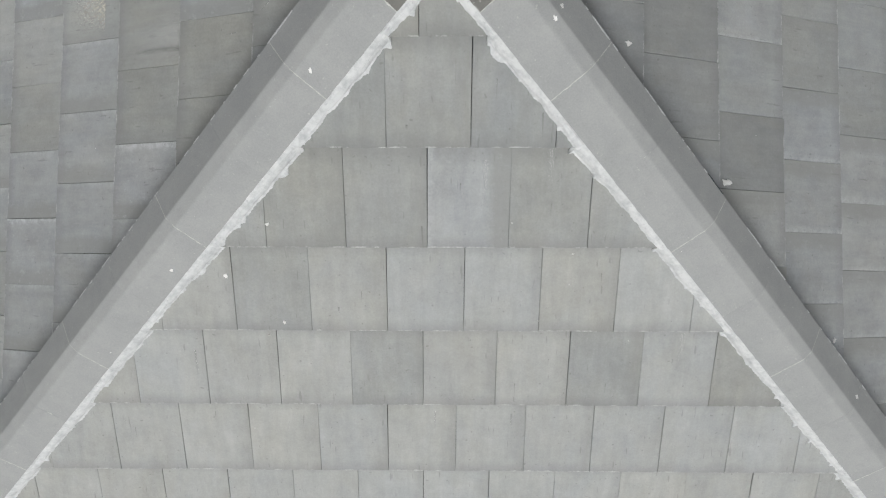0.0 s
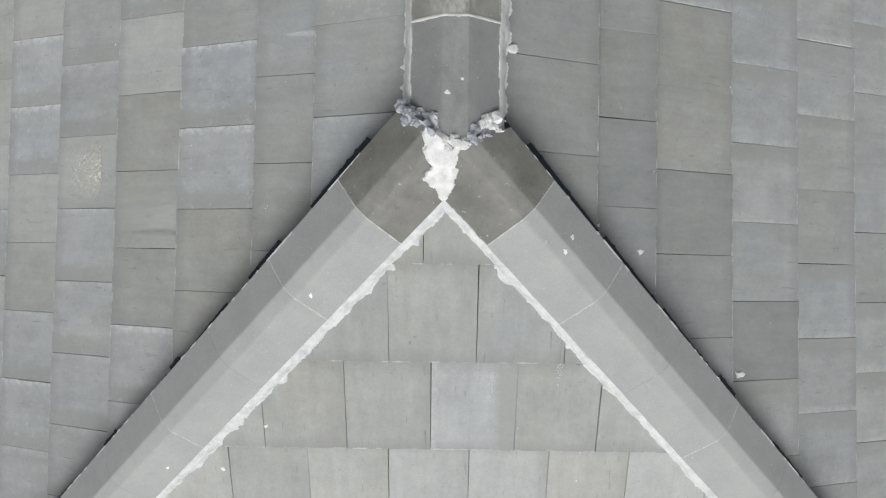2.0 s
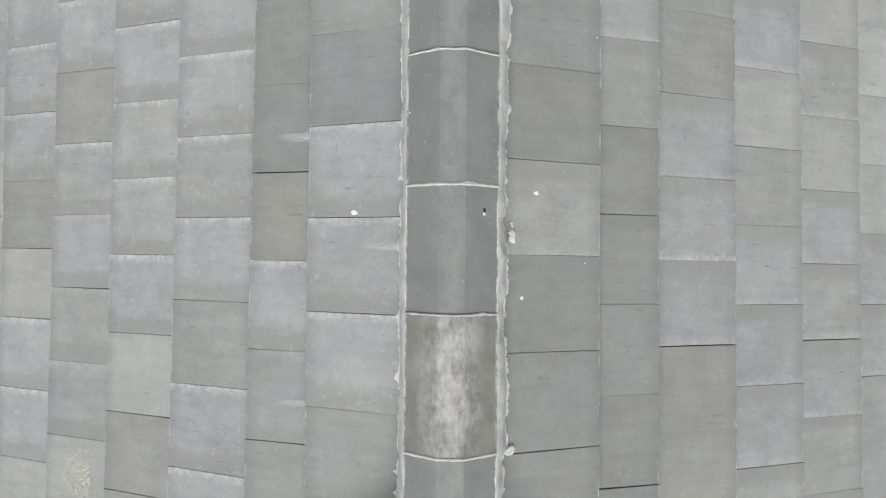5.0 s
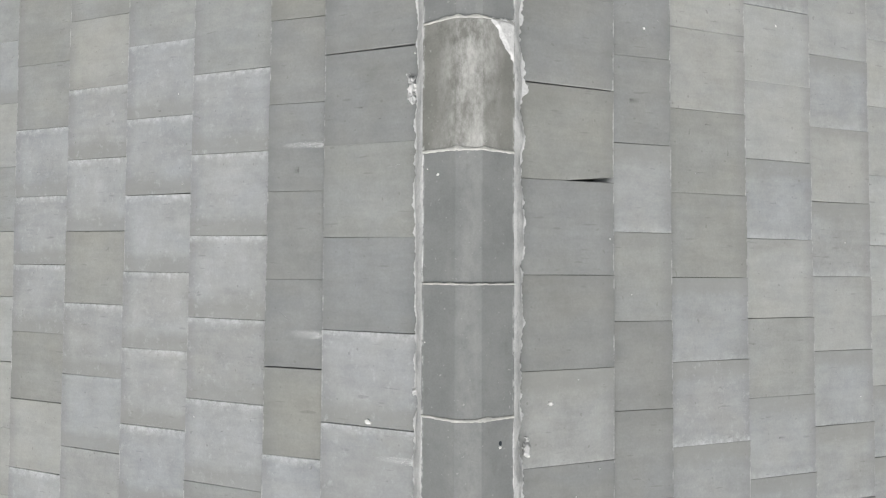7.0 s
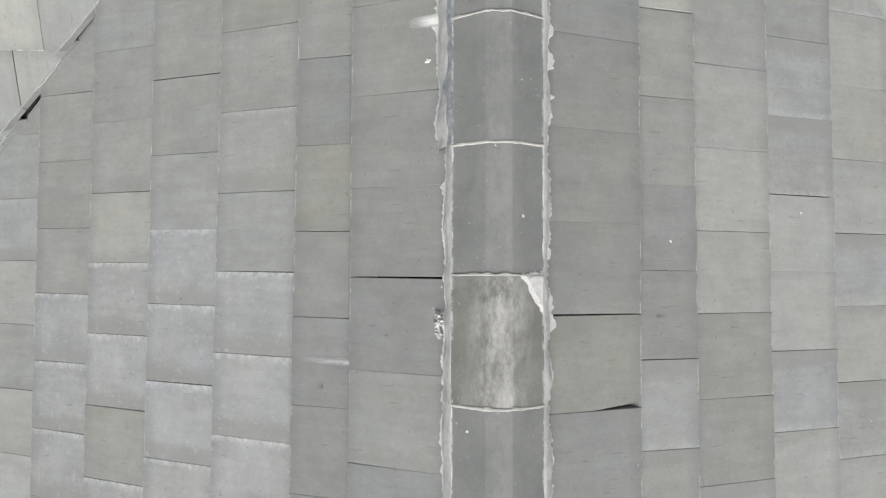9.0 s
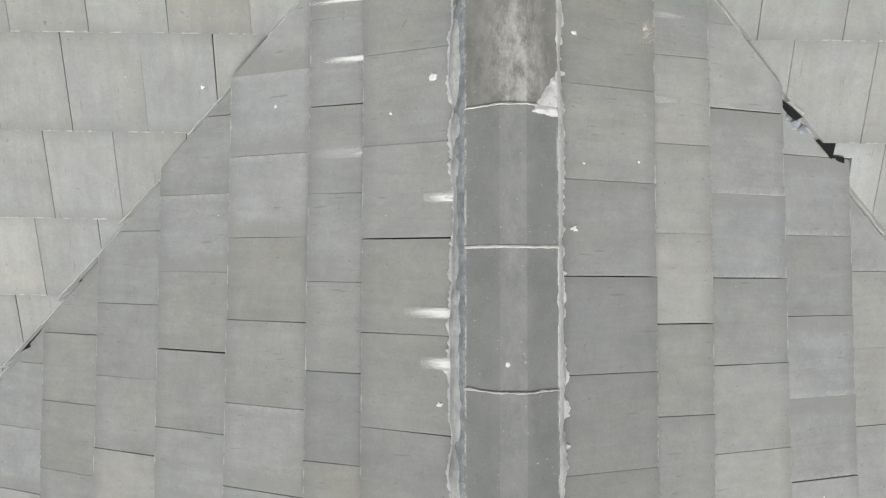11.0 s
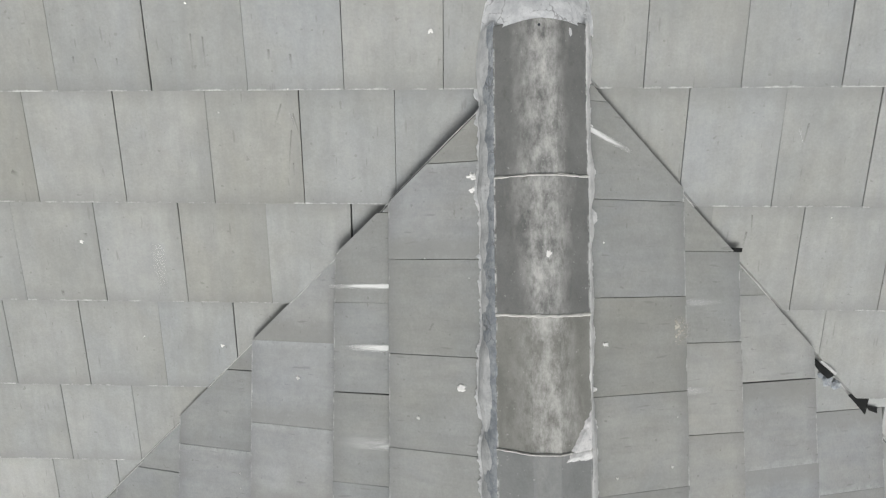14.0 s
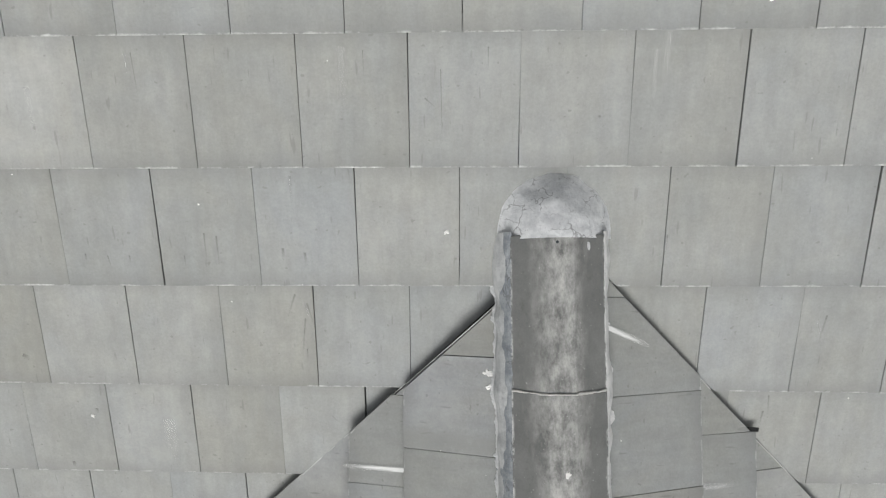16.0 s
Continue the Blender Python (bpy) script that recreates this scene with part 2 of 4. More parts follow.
MAT_FELT = plain_material("black_roofing_felt", (0.034, 0.044, 0.056), 0.6)
MAT_SCRAP = plain_material("torn_black_felt", (0.012, 0.013, 0.013), 0.8)
MAT_DECK = plain_material("dark_underlay", (0.03, 0.03, 0.03), 0.9)
MAT_ZINC = plain_material("valley_metal", (0.54, 0.55, 0.54), 0.5, 0.3)
MAT_WALL = plain_material("render_wall", (0.62, 0.6, 0.55), 0.9)
MAT_GROUND = plain_material("ground", (0.10, 0.11, 0.07), 0.95)


def smear_material(name, colour, cover, scale=40.0, along=0.2, low=0.3, high=0.62):
    """Thin lime runs that let the tile show through."""
    m, n, l, b = material(name, 0.9)
    tc = n.new("ShaderNodeTexCoord")
    sx = n.new("ShaderNodeSeparateXYZ")
    l.new(tc.outputs["Generated"], sx.inputs[0])
    mid = n.new("ShaderNodeMath")
    mid.operation = "MULTIPLY_ADD"
    l.new(sx.outputs[0], mid.inputs[0])
    mid.inputs[1].default_value, mid.inputs[2].default_value = 2.0, -1.0
    ab = calc(n, l, "ABSOLUTE", mid.outputs[0])
    fall = ramp(n, l, ab, 0.15, 1.0, 1.0, 0.0)
    ends = ramp(n, l, sx.outputs[1], 0.0, 0.9, 1.0, 0.1)
    g = ramp(n, l, grain(n, l, tc.outputs["Object"], scale, 5.0, 0.7, (1, along, 1)), low, high)
    a = calc(n, l, "MULTIPLY", calc(n, l, "MULTIPLY", calc(n, l, "MULTIPLY", fall, ends), g), cover, True)
    b.inputs["Base Color"].default_value = (*colour, 1)
    l.new(a, b.inputs["Alpha"])
    return m


MAT_SMEAR_FAINT = smear_material("faint_lime_run", (0.60, 0.61, 0.60), 0.5)
MAT_GRIME = smear_material("grime_run", (0.12, 0.12, 0.115), 0.8)
MAT_SMEAR = smear_material("lime_run", (0.72, 0.73, 0.73), 1.0)
MAT_RUST = smear_material("pale_flaking", (0.64, 0.615, 0.54), 1.0, 70.0, 0.7, 0.46, 0.54)
MAT_LEACH = smear_material("leached_lime", (0.80, 0.81, 0.80), 2.4, 40.0, 0.15, 0.15, 0.6)


from mathutils.bvhtree import BVHTree

rng_small = random.Random(11)


# ---- helpers of this scene ----
def part(name, bm, mat, parent=None, label="", at=None, smooth=False):
    me = bpy.data.meshes.new(name)
    bm.to_mesh(me)
    bm.free()
    me.materials.append(mat)
    if smooth:
        for p in me.polygons:
            p.use_smooth = True
    ob = new(name, me)
    if at is not None:
        ob.matrix_world = at
    if parent:
        ob.parent = parent
    if label:
        tagged(ob, label)
    return ob


def thing(name, label, category, kind="", group=""):
    return tagged(new(name), label, category, group, kind)


# the four slopes: height = c0 + c1 * (x or y)
SLOPES = {"west": (6.146, 0.468, 0), "east": (6.146, -0.4756, 0), "hip": (5.605, 0.4744, 1), "main": (2.956, 0.4455, 1)}


def height(face, x, y):
    c0, c1, axis = SLOPES[face]
    return c0 + c1 * (x, y)[axis]


def slope_frame(face, x, y, lift=0.0):
    """A frame on a slope: X across it, Y down it, Z out of it."""
    c0, c1, axis = SLOPES[face]
    nrm = Vector((-c1, 0, 1) if axis == 0 else (0, -c1, 1)).normalized()
    sgn = -1 if c1 > 0 else 1
    down = Vector((sgn, 0, c1 * sgn) if axis == 0 else (0, sgn, c1 * sgn)).normalized()
    across = down.cross(nrm)
    m = Matrix((across, down, nrm)).transposed().to_4x4()
    m.translation = Vector((x, y, height(face, x, y))) + nrm * lift
    return m


# plan lines where slopes meet: y = a + b * x
HIP_W, HIP_E = (1.327, 1.013), (1.278, -1.017)
VAL_W, VAL_E = (7.001, 0.907), (7.1065, -1.0085)


def side_of(line, keep_above, gap):
    """A vertical cutting plane: point and the normal that points to what is cut away."""
    a, b = line
    nrm = Vector((b, -1, 0)).normalized()
    if not keep_above:
        nrm = -nrm
    return Vector((0, a, 0)) - nrm * gap, nrm


CUTS = {
    "west": [side_of(HIP_W, True, 0.01), side_of(VAL_W, False, 0.005)],
    "east": [side_of(HIP_E, True, 0.01), side_of(VAL_E, False, 0.007)],
    "hip": [side_of(HIP_W, False, 0.01), side_of(HIP_E, False, 0.01)],
    "main": [side_of(VAL_W, True, -0.008), side_of(VAL_E, True, -0.003)],
}
# a tile is this thick; each course lies this far above the head of the next
THICK, STEP = 0.046, 0.055


def tile_bmesh(width, length, skew=0.0, lap=0.05):
    """A flat tile with worn top edges; its tail lies at y = 0, its head runs up under the next course."""
    bm = bmesh.new()
    g, c = 0.0009, 0.0014
    hw, head = width / 2 - g, -(length + lap)
    rings = []
    for inset, z in ((0.0, -THICK), (0.0, -c), (c, 0.0)):
        ring = []
        for sx, y in ((-1, head), (1, head), (1, 0.0), (-1, 0.0)):
            yy = y + (inset if y < 0 else -inset)
            ring.append(bm.verts.new((sx * (hw - inset), yy + skew * sx * hw, z + STEP * yy / length)))
        rings.append(ring)
    bm.faces.new(rings[0][::-1])
    bm.faces.new(rings[2])
    for a, b in zip(rings, rings[1:]):
        for i in range(4):
            j = (i + 1) % 4
            bm.faces.new((a[i], a[j], b[j], b[i]))
    return bm


# course tails on the side slopes: distance from the ridge line, joint spacing, first joint, drift of the tail line
WEST = [(-0.546, 0.3500, 0.340, 0.0025), (-0.797, 0.3496, 0.181, 0.011), (-1.189, 0.3501, 0.007, 0.012), (-1.576, 0.3519, 0.185, 0.008),
        (-1.973, 0.3525, 0.022, 0.008), (-2.37, 0.3525, 0.210, 0.004), (-2.765, 0.3525, 0.035, 0.0), (-3.16, 0.3525, 0.21, 0.0)]
EAST = [(0.562, 0.3492, 0.209, 0.0), (0.824, 0.3492, 0.025, -0.004), (1.212, 0.3496, 0.192, -0.008), (1.600, 0.3525, 0.337, -0.010),
        (1.992, 0.3542, 0.154, -0.010), (2.38, 0.3525, 0.32, -0.01), (2.77, 0.3525, 0.14, -0.01)]
# how far the joints of the side courses run ahead of an even spacing, along the ridge
WARP = [(0.2, -0.030), (1.0, -0.015), (1.5, -0.006), (1.9, 0.006), (2.3, 0.012), (3.0, 0.008), (3.8, 0.011), (4.15, -0.004), (5.0, -0.001), (5.6, -0.006), (6.1, -0.011), (6.6, -0.012)]
# courses of the hip end and the main slope: tail line, joint spacing, slant of the tail line, joints
HIP_ROWS = [(1.205, 0.3525, 0.006, [-0.238, 0.107]),
             (0.818, 0.3525, 0.006, [-0.106]),
             (0.427, 0.3525, 0.006, [-0.245, 0.102, 0.45]),
             (0.022, 0.3525, 0.006, [-0.789, -0.437, -0.079, 0.277, 0.624]),
             (-0.363, 0.3525, 0.006, [-0.976, -0.623, -0.267, 0.088, 0.438, 0.789, 1.144]),
             (-0.749, 0.3525, 0.006, [-1.52, -1.169, -0.812, -0.455, -0.104, 0.252, 0.603, 0.956, 1.306]),
             (-1.135, 0.3525, 0.006, [-2.07, -1.708, -1.358, -1.002, -0.645, -0.29, 0.061, 0.416, 0.763, 1.119, 1.469, 1.824]),
             (-1.52, 0.3525, 0.006, [-0.11]),
             (-1.905, 0.3525, 0.006, [-0.292])]
MAIN_ROWS = [(8.778, 0.349, -0.012, [-0.289]),
             (8.398, 0.349, -0.012, [-0.113]),
             (8.02, 0.349, -0.012, [-0.117]),
             (7.643, 0.349, -0.012, [-1.349, -1.001, -0.655, -0.303, 0.051, 0.395, 0.735]),
             (7.265, 0.349, -0.012, [-1.525, -1.176, -0.828, -0.478, -0.127, 0.223, 0.568, 0.905]),
             (6.874, 0.349, -0.012, [-1.717, -1.373, -1.024, -0.677, -0.323, 0.037, 0.379, 0.716, 1.062]),
             (6.48, 0.349, -0.018, [-1.902, -1.558, -1.212, -0.864, -0.512, -0.157, 0.203, 0.553, 0.899, 1.235]),
             (6.085, 0.349, -0.02, [-2.075, -1.737, -1.396, -1.045, -0.706, -0.352, -0.01, 0.351, 0.7, 1.05, 1.396]),
             (5.701, 0.349, -0.02, [-2.239, -1.91, -1.565, -1.243, -0.904, -0.517, -0.013, 0.537, 0.884, 1.224, 1.572]),
             (5.319, 0.349, -0.02, [-2.098, -1.772, -1.429]),
             (4.942, 0.349, -0.02, [-2.251, -1.94, -1.608]),
             (4.561, 0.349, -0.02, [-2.116]),
             (4.184, 0.349, -0.02, [-1.962])]
# where the top course of each side slope begins, under the ridge
FIRST = {"west": -0.12, "east": 0.12}


def courses_of(face, beside):
    """Tail lines of a slope's courses, from the top down, with the line above the first; beside: the place along them."""
    if face in ("west", "east"):
        return [FIRST[face]] + [row[0] + row[3] * (beside - 3.4) for row in (WEST if face == "west" else EAST)]
    table = HIP_ROWS if face == "hip" else MAIN_ROWS
    return [table[0][0] + 0.39 + table[0][2] * beside] + [row[0] + row[2] * beside for row in table]


def tile_top(face, x, y):
    """The height of the tiles' upper surface, which tips down towards each tile's head."""
    at, lines = (x, y)[SLOPES[face][2]], courses_of(face, (y, x)[SLOPES[face][2]])
    for a, b in zip(lines, lines[1:]):
        if min(a, b) <= at <= max(a, b):
            return height(face, x, y) - STEP * abs(at - b) / abs(a - b)
    return height(face, x, y) - STEP


# ---- ground and the closed house below the roof ----
bm = bmesh.new()
bmesh.ops.create_grid(bm, x_segments=2, y_segments=2, size=600)
tagged(part("ground", bm, MAT_GROUND), "plain dull green ground around the house", "ground", kind="structure")


def box_bmesh(x0, y0, z0, x1, y1, z1):
    bm = bmesh.new()
    bmesh.ops.create_cube(bm, size=1.0)
    for v in bm.verts:
        v.co = Vector(((x0, x1)[v.co.x > 0], (y0, y1)[v.co.y > 0], (z0, z1)[v.co.z > 0]))
    return bm


def gable_bmesh(x0, x1, y0, y1, z0, z1):
    """A wall along y whose top climbs from z0 to z1."""
    bm = box_bmesh(x0, y0, 0, x1, y1, z0)
    for v in bm.verts:
        if v.co.z > 1 and v.co.y > (y0 + y1) / 2:
            v.co.z = z1
    return bm


for nm, wall in (("wall_west", box_bmesh(-2.9, -1.65, 0, -2.7, 4.4, 4.72)), ("wall_east", box_bmesh(2.5, -1.65, 0, 2.7, 4.4, 4.78)), ("wall_south", box_bmesh(-2.7, -1.65, 0, 2.5, -1.45, 4.76)),
                 ("wall_main_west", gable_bmesh(-3.2, -3.0, 4.45, 8.6, 4.88, 6.68)), ("wall_main_east", gable_bmesh(3.0, 3.2, 4.45, 8.6, 4.88, 6.68)), ("wall_north", box_bmesh(-3.2, 8.6, 0, 3.2, 8.8, 6.7)),
                 ("wall_main_front_west", box_bmesh(-3.0, 4.45, 0, -2.9, 4.65, 4.9)), ("wall_main_front_east", box_bmesh(2.7, 4.45, 0, 3.0, 4.65, 4.9))):
    tagged(part(nm, wall, MAT_WALL), "plain cream rendered house wall under the roof", "wall", kind="structure")

# underlay just below the tiles
bm = bmesh.new()


def deck_face(face, pts):
    bm.faces.new([bm.verts.new((x, y, height(face, x, y) - 0.13)) for x, y in pts])


def on(line, x):
    return (x, line[0] + line[1] * x)


XR = 0.047
deck_face("west", [(XR, 1.31), (XR, 7.06), on(VAL_W, -3.0), on(HIP_W, -3.0)])
deck_face("east", [(XR, 7.06), (XR, 1.23), on(HIP_E, 2.8), on((7.105, -0.915), 2.8)])
deck_face("hip", [(XR, 1.28), on(HIP_W, -3.0), (-3.0, -1.88), (2.95, -1.88), on(HIP_E, 2.95)])
deck_face("main", [(XR, 7.06), on((7.105, -0.923), 2.8), (3.28, 4.32), (3.28, 8.78), (-3.28, 8.78), (-3.28, 4.32), on(VAL_W, -3.0)])
tagged(part("roof_underlay", bm, MAT_DECK), "dark roofing underlay beneath the tiles", "underlay", kind="structure")

# ---- ridge and hip cappings ----
HIP_HALF = [(0.157, -0.016), (0.155, 0.0), (0.035, 0.0590), (0.030, 0.0614), (0.025, 0.0628), (0.019, 0.0634)]
HIP_PROFILE = [(-x, z) for x, z in HIP_HALF] + HIP_HALF[::-1]
PROFILE = [(-0.157, -0.016), (-0.155, 0.0), (-0.054, 0.060), (-0.044, 0.0655), (0.044, 0.0655), (0.054, 0.060), (0.155, 0.0), (0.157, -0.016)]


def capping_bmesh(length, profile=PROFILE, soft=0.006):
    """An angular capping along +Y with real thickness; its profile is given."""
    bm = bmesh.new()
    outer = profile
    inner = [(x * 0.91, z - 0.014) for x, z in outer]
    loop = outer + inner[::-1]
    ends = []
    for y in (0.002, 0.006, length - 0.006, length - 0.002):
        s = 1.0 - soft if y in (0.002, length - 0.002) else 1.0
        ends.append([bm.verts.new((x * s, y, z - (1 - s) * 0.25)) for x, z in loop])
    k = len(loop)
    for a, b in zip(ends, ends[1:]):
        for i in range(k):
            j = (i + 1) % k
            bm.faces.new((a[i], a[j], b[j], b[i]))
    o = len(outer)
    for ring, flip in ((ends[0], False), (ends[-1], True)):
        for i in range(o - 1):
            q = (ring[i], ring[i + 1], ring[k - 2 - i], ring[k - 1 - i])
            bm.faces.new(q if flip else q[::-1])
    bmesh.ops.recalc_face_normals(bm, faces=bm.faces)
    return bm


def collar_bmesh(profile=PROFILE, seed=0, wide=0.006):
    """The thin uneven bead of mortar over a joint between two cappings."""
    bm = bmesh.new()
    pts = profile[1:-1]
    n = 46
    rows = []
    for i in range(n + 1):
        x = pts[0][0] + (pts[-1][0] - pts[0][0]) * i / n
        for (xa, za), (xb, zb) in zip(pts, pts[1:]):
            if xa <= x <= xb + 1e-6:
                z = za + (zb - za) * (x - xa) / (xb - xa)
        a = noise.noise((x * 38 + seed * 9.1, seed, 0.0)) * 0.0025 + noise.noise((x * 120, seed * 3.7, 2.0)) * 0.0025
        b = noise.noise((x * 45, seed * 5.3, 7.0)) * 0.0025 + max(0.0, noise.noise((x * 25, seed * 2.9, 4.0)) - 0.25) * 0.02
        rows.append([bm.verts.new((x, -wide + a, z - 0.001)), bm.verts.new((x, -wide * 0.4 + a, z + 0.0025)), bm.verts.new((x, wide * 0.4 + b, z + 0.0025)), bm.verts.new((x, wide + b, z - 0.001))])
    for a, b in zip(rows, rows[1:]):
        for i in range(3):
            bm.faces.new((a[i], b[i], b[i + 1], a[i + 1]))
    bmesh.ops.recalc_face_normals(bm, faces=bm.faces)
    return bm


def band_bmesh(length, inner, outer, wide, ragged, seed, step=0.005, tabs=0.0, lap=0.006):
    """A mortar fillet along +Y. inner(s), outer(s, w) give the points at the capping's edge and on the tiles w metres further out."""
    bm = bmesh.new()
    n = int(length / step)
    rows = []
    for i in range(n + 1):
        s = length * i / n
        slow = wide * (1 + ragged * (0.9 * noise.noise((s * 4.5, seed, 0)) + 0.7 * noise.noise((s * 15, seed, 1))))
        r = noise.noise((s * 28, seed, 3)) * 0.4 + noise.noise((s * 75, seed, 5)) * 0.35 + noise.noise((s * 160, seed, 7)) * 0.2
        tab = max(0.0, noise.noise((s * 10, seed, 9)) - 0.36) * tabs + max(0.0, noise.noise((s * 38, seed, 12)) - 0.42) * tabs * 0.6
        w = slow * 0.86 + wide * ragged * max(r + 0.25, 0.0) + tab
        lp = lap * (0.2 + 1.5 * noise.noise((s * 19, seed, 15)) + 0.8 * noise.noise((s * 70, seed, 16)) + max(0.0, noise.noise((s * 9, seed, 21)) - 0.4) * 6)
        p1, p4 = inner(s, 0.0), outer(s, w)
        mid = outer(s, slow * 0.8)
        row = [inner(s, -max(lp, 0.0)), p1 + Vector((0, 0, 0.001 + 0.003 * max(0.0, noise.noise((s * 30, seed, 26)) + 0.3)))]
        for f, g in ((0.25, 0.10), (0.5, 0.24), (0.75, 0.43), (0.95, 0.68)):
            p = p1.lerp(mid, f)
            p.z = p1.z + (mid.z - p1.z) * g + 0.003
            p.z += 0.004 * noise.noise((s * 13, f * 4 + seed, 30)) + 0.002 * noise.noise((s * 48, f * 7, seed))
            row.append(p)
        row.append(mid + Vector((0, 0, 0.005)))
        row += [p4 + Vector((0, 0, 0.0025)), p4 - Vector((0, 0, 0.012))]
        rows.append([bm.verts.new(p) for p in row])
    for a, b in zip(rows, rows[1:]):
        for k in range(len(a) - 1):
            bm.faces.new((a[k], b[k], b[k + 1], a[k + 1]))
    bmesh.ops.recalc_face_normals(bm, faces=bm.faces)
    return bm


def trim(bm, m, planes):
    """Cuts a bmesh, placed at m, along vertical planes."""
    bm.transform(m)
    for p, nrm in planes:
        r = bmesh.ops.bisect_plane(bm, geom=bm.verts[:] + bm.edges[:] + bm.faces[:], plane_co=p, plane_no=nrm, clear_outer=True)
        bmesh.ops.edgenet_fill(bm, edges=[e for e in r["geom_cut"] if isinstance(e, bmesh.types.BMEdge)])
    bm.transform(m.inverted())
    return bm


ridge = thing("roof_ridge", "grey angular concrete ridge tiles bedded in white mortar", "roof ridge")
JOINTS = [1.16, 1.655, 2.118, 2.545, 2.985, 3.427, 3.861, 4.297, 4.731, 5.197, 5.656, 6.092, 6.54, 7.05]
RIDGE_Z = 6.15
CAP_MATS = {1: MAT_CAP_STREAK, 5: MAT_CAP_STREAK, 10: MAT_CAP_STREAK, 11: MAT_CAP_DARK, 12: MAT_CAP_DARK}
# the ridge's lower end is cut to a vee that fits the two hips; normals point to what is cut off the ridge
VEE = {"west": (Vector((0.0, 1.205, 0)), Vector((-0.14, -0.164, 0)).normalized()), "east": (Vector((0.0, 1.205, 0)), Vector((0.095, -0.197, 0)).normalized())}
for i, (a, b) in enumerate(zip(JOINTS, JOINTS[1:])):
    if i == 0:
        m = pose(0, a, RIDGE_Z)
        part("ridge_tile", trim(capping_bmesh(b - a), m, [VEE["west"], VEE["east"]]), MAT_CAP, ridge, at=m)
        continue
    part("ridge_tile", capping_bmesh(b - a), CAP_MATS.get(i, MAT_CAP), ridge, at=pose(0, a, RIDGE_Z + 0.002 * (i % 2), 0, 0, 0))
for i, a in enumerate(JOINTS[1:-1]):
    part("joint_mortar", collar_bmesh(seed=i + 1, wide=(0.006, 0.004, 0.006, 0.004)[i % 4]), MAT_JOINT, ridge, at=pose(0, a, RIDGE_Z + 0.002))


def ridge_band(name, sgn, face, y0, y1, wide, ragged, seed, mat, tabs, low=0.0):
    def inner(s, d):
        z = RIDGE_Z + (-d * 0.55 if d < 0 else 0) - low
        return Vector((sgn * (0.154 + d), y0 + s, z))

    def outer(s, w):
        x = sgn * (0.157 + w)
        return Vector((x, y0 + s, tile_top(face, x, y0 + s)))

    part(name, band_bmesh(y1 - y0, inner, outer, wide, ragged, seed, tabs=tabs), mat, ridge)


ridge_band("mortar_band", -1, "west", 1.32, 4.50, 0.032, 0.45, 1.7, MAT_MORTAR_WHITE, 0.07)
ridge_band("mortar_band", -1, "west", 4.30, 7.06, 0.043, 0.22, 4.1, MAT_MORTAR_GREY, 0.03)
ridge_band("mortar_fringe", -1, "west", 4.30, 7.06, 0.054, 0.34, 5.6, MAT_MORTAR, 0.07, 0.012)
ridge_band("mortar_band", 1, "east", 1.28, 7.06, 0.040, 0.5, 8.3, MAT_MORTAR_WHITE, 0.09)

# rounded mortar stop where the ridge runs into the main slope
bm = bmesh.new()
rings = []
for i in range(29):
    ang = math.pi * i / 28
    ring = []
    for k in range(11):
        q = k / 10
        wob = 1 + 0.05 * noise.noise((math.cos(ang) * 3, math.sin(ang) * 3, 1.0 + q))
        x = math.cos(ang) * 0.197 * q * wob
        y = 7.036 + math.sin(ang) ** 0.85 * 0.222 * q * wob if i not in (0, 28) else 7.036
        top = RIDGE_Z + 0.024 + 0.066 * (1 - min(1.0, abs(x) / 0.16)) ** 0.8
        low = max(tile_top("main", x, y), tile_top("west" if x < 0 else "east", x, y)) - 0.006
        f = 1 - q ** 3.6
        rim = max(low, top - 0.9 * (y - 7.045) * 0.18)
        z = low + (rim - low) * f + 0.007 * noise.noise((x * 22, y * 22, 3.0)) + 0.004 * noise.noise((x * 60, y * 60, 5.0))
        ring.append(bm.verts.new((x, y, z)))
    rings.append(ring)
for a, b in zip(rings, rings[1:]):
    for k in range(10):
        if k == 0:
            bm.faces.new((a[0], a[1], b[1]))
        else:
            bm.faces.new((a[k], a[k + 1], b[k + 1], b[k]))
bmesh.ops.recalc_face_normals(bm, faces=bm.faces)
part("mortar_stop", bm, MAT_MORTAR_CAP, ridge, "rounded pale grey cracked mortar end", smooth=True)


# hips: frame with +Y up along the hip
APEX_X = -0.027


def hip_frame(line, dist, drop):
    a, b = line
    sgn = -1 if line is HIP_W else 1
    p0 = Vector((APEX_X, a + b * APEX_X, 0))
    p1 = Vector((APEX_X + sgn, a + b * (APEX_X + sgn), 0))
    p0.z, p1.z = height("hip", 0, p0.y), height("hip", 0, p1.y)
    up = (p0 - p1).normalized()
    across = up.cross(Vector((0, 0, 1))).normalized()
    m = Matrix((across, up, across.cross(up))).transposed().to_4x4()
    m.translation = p0 - up * dist + across.cross(up) * drop
    return m


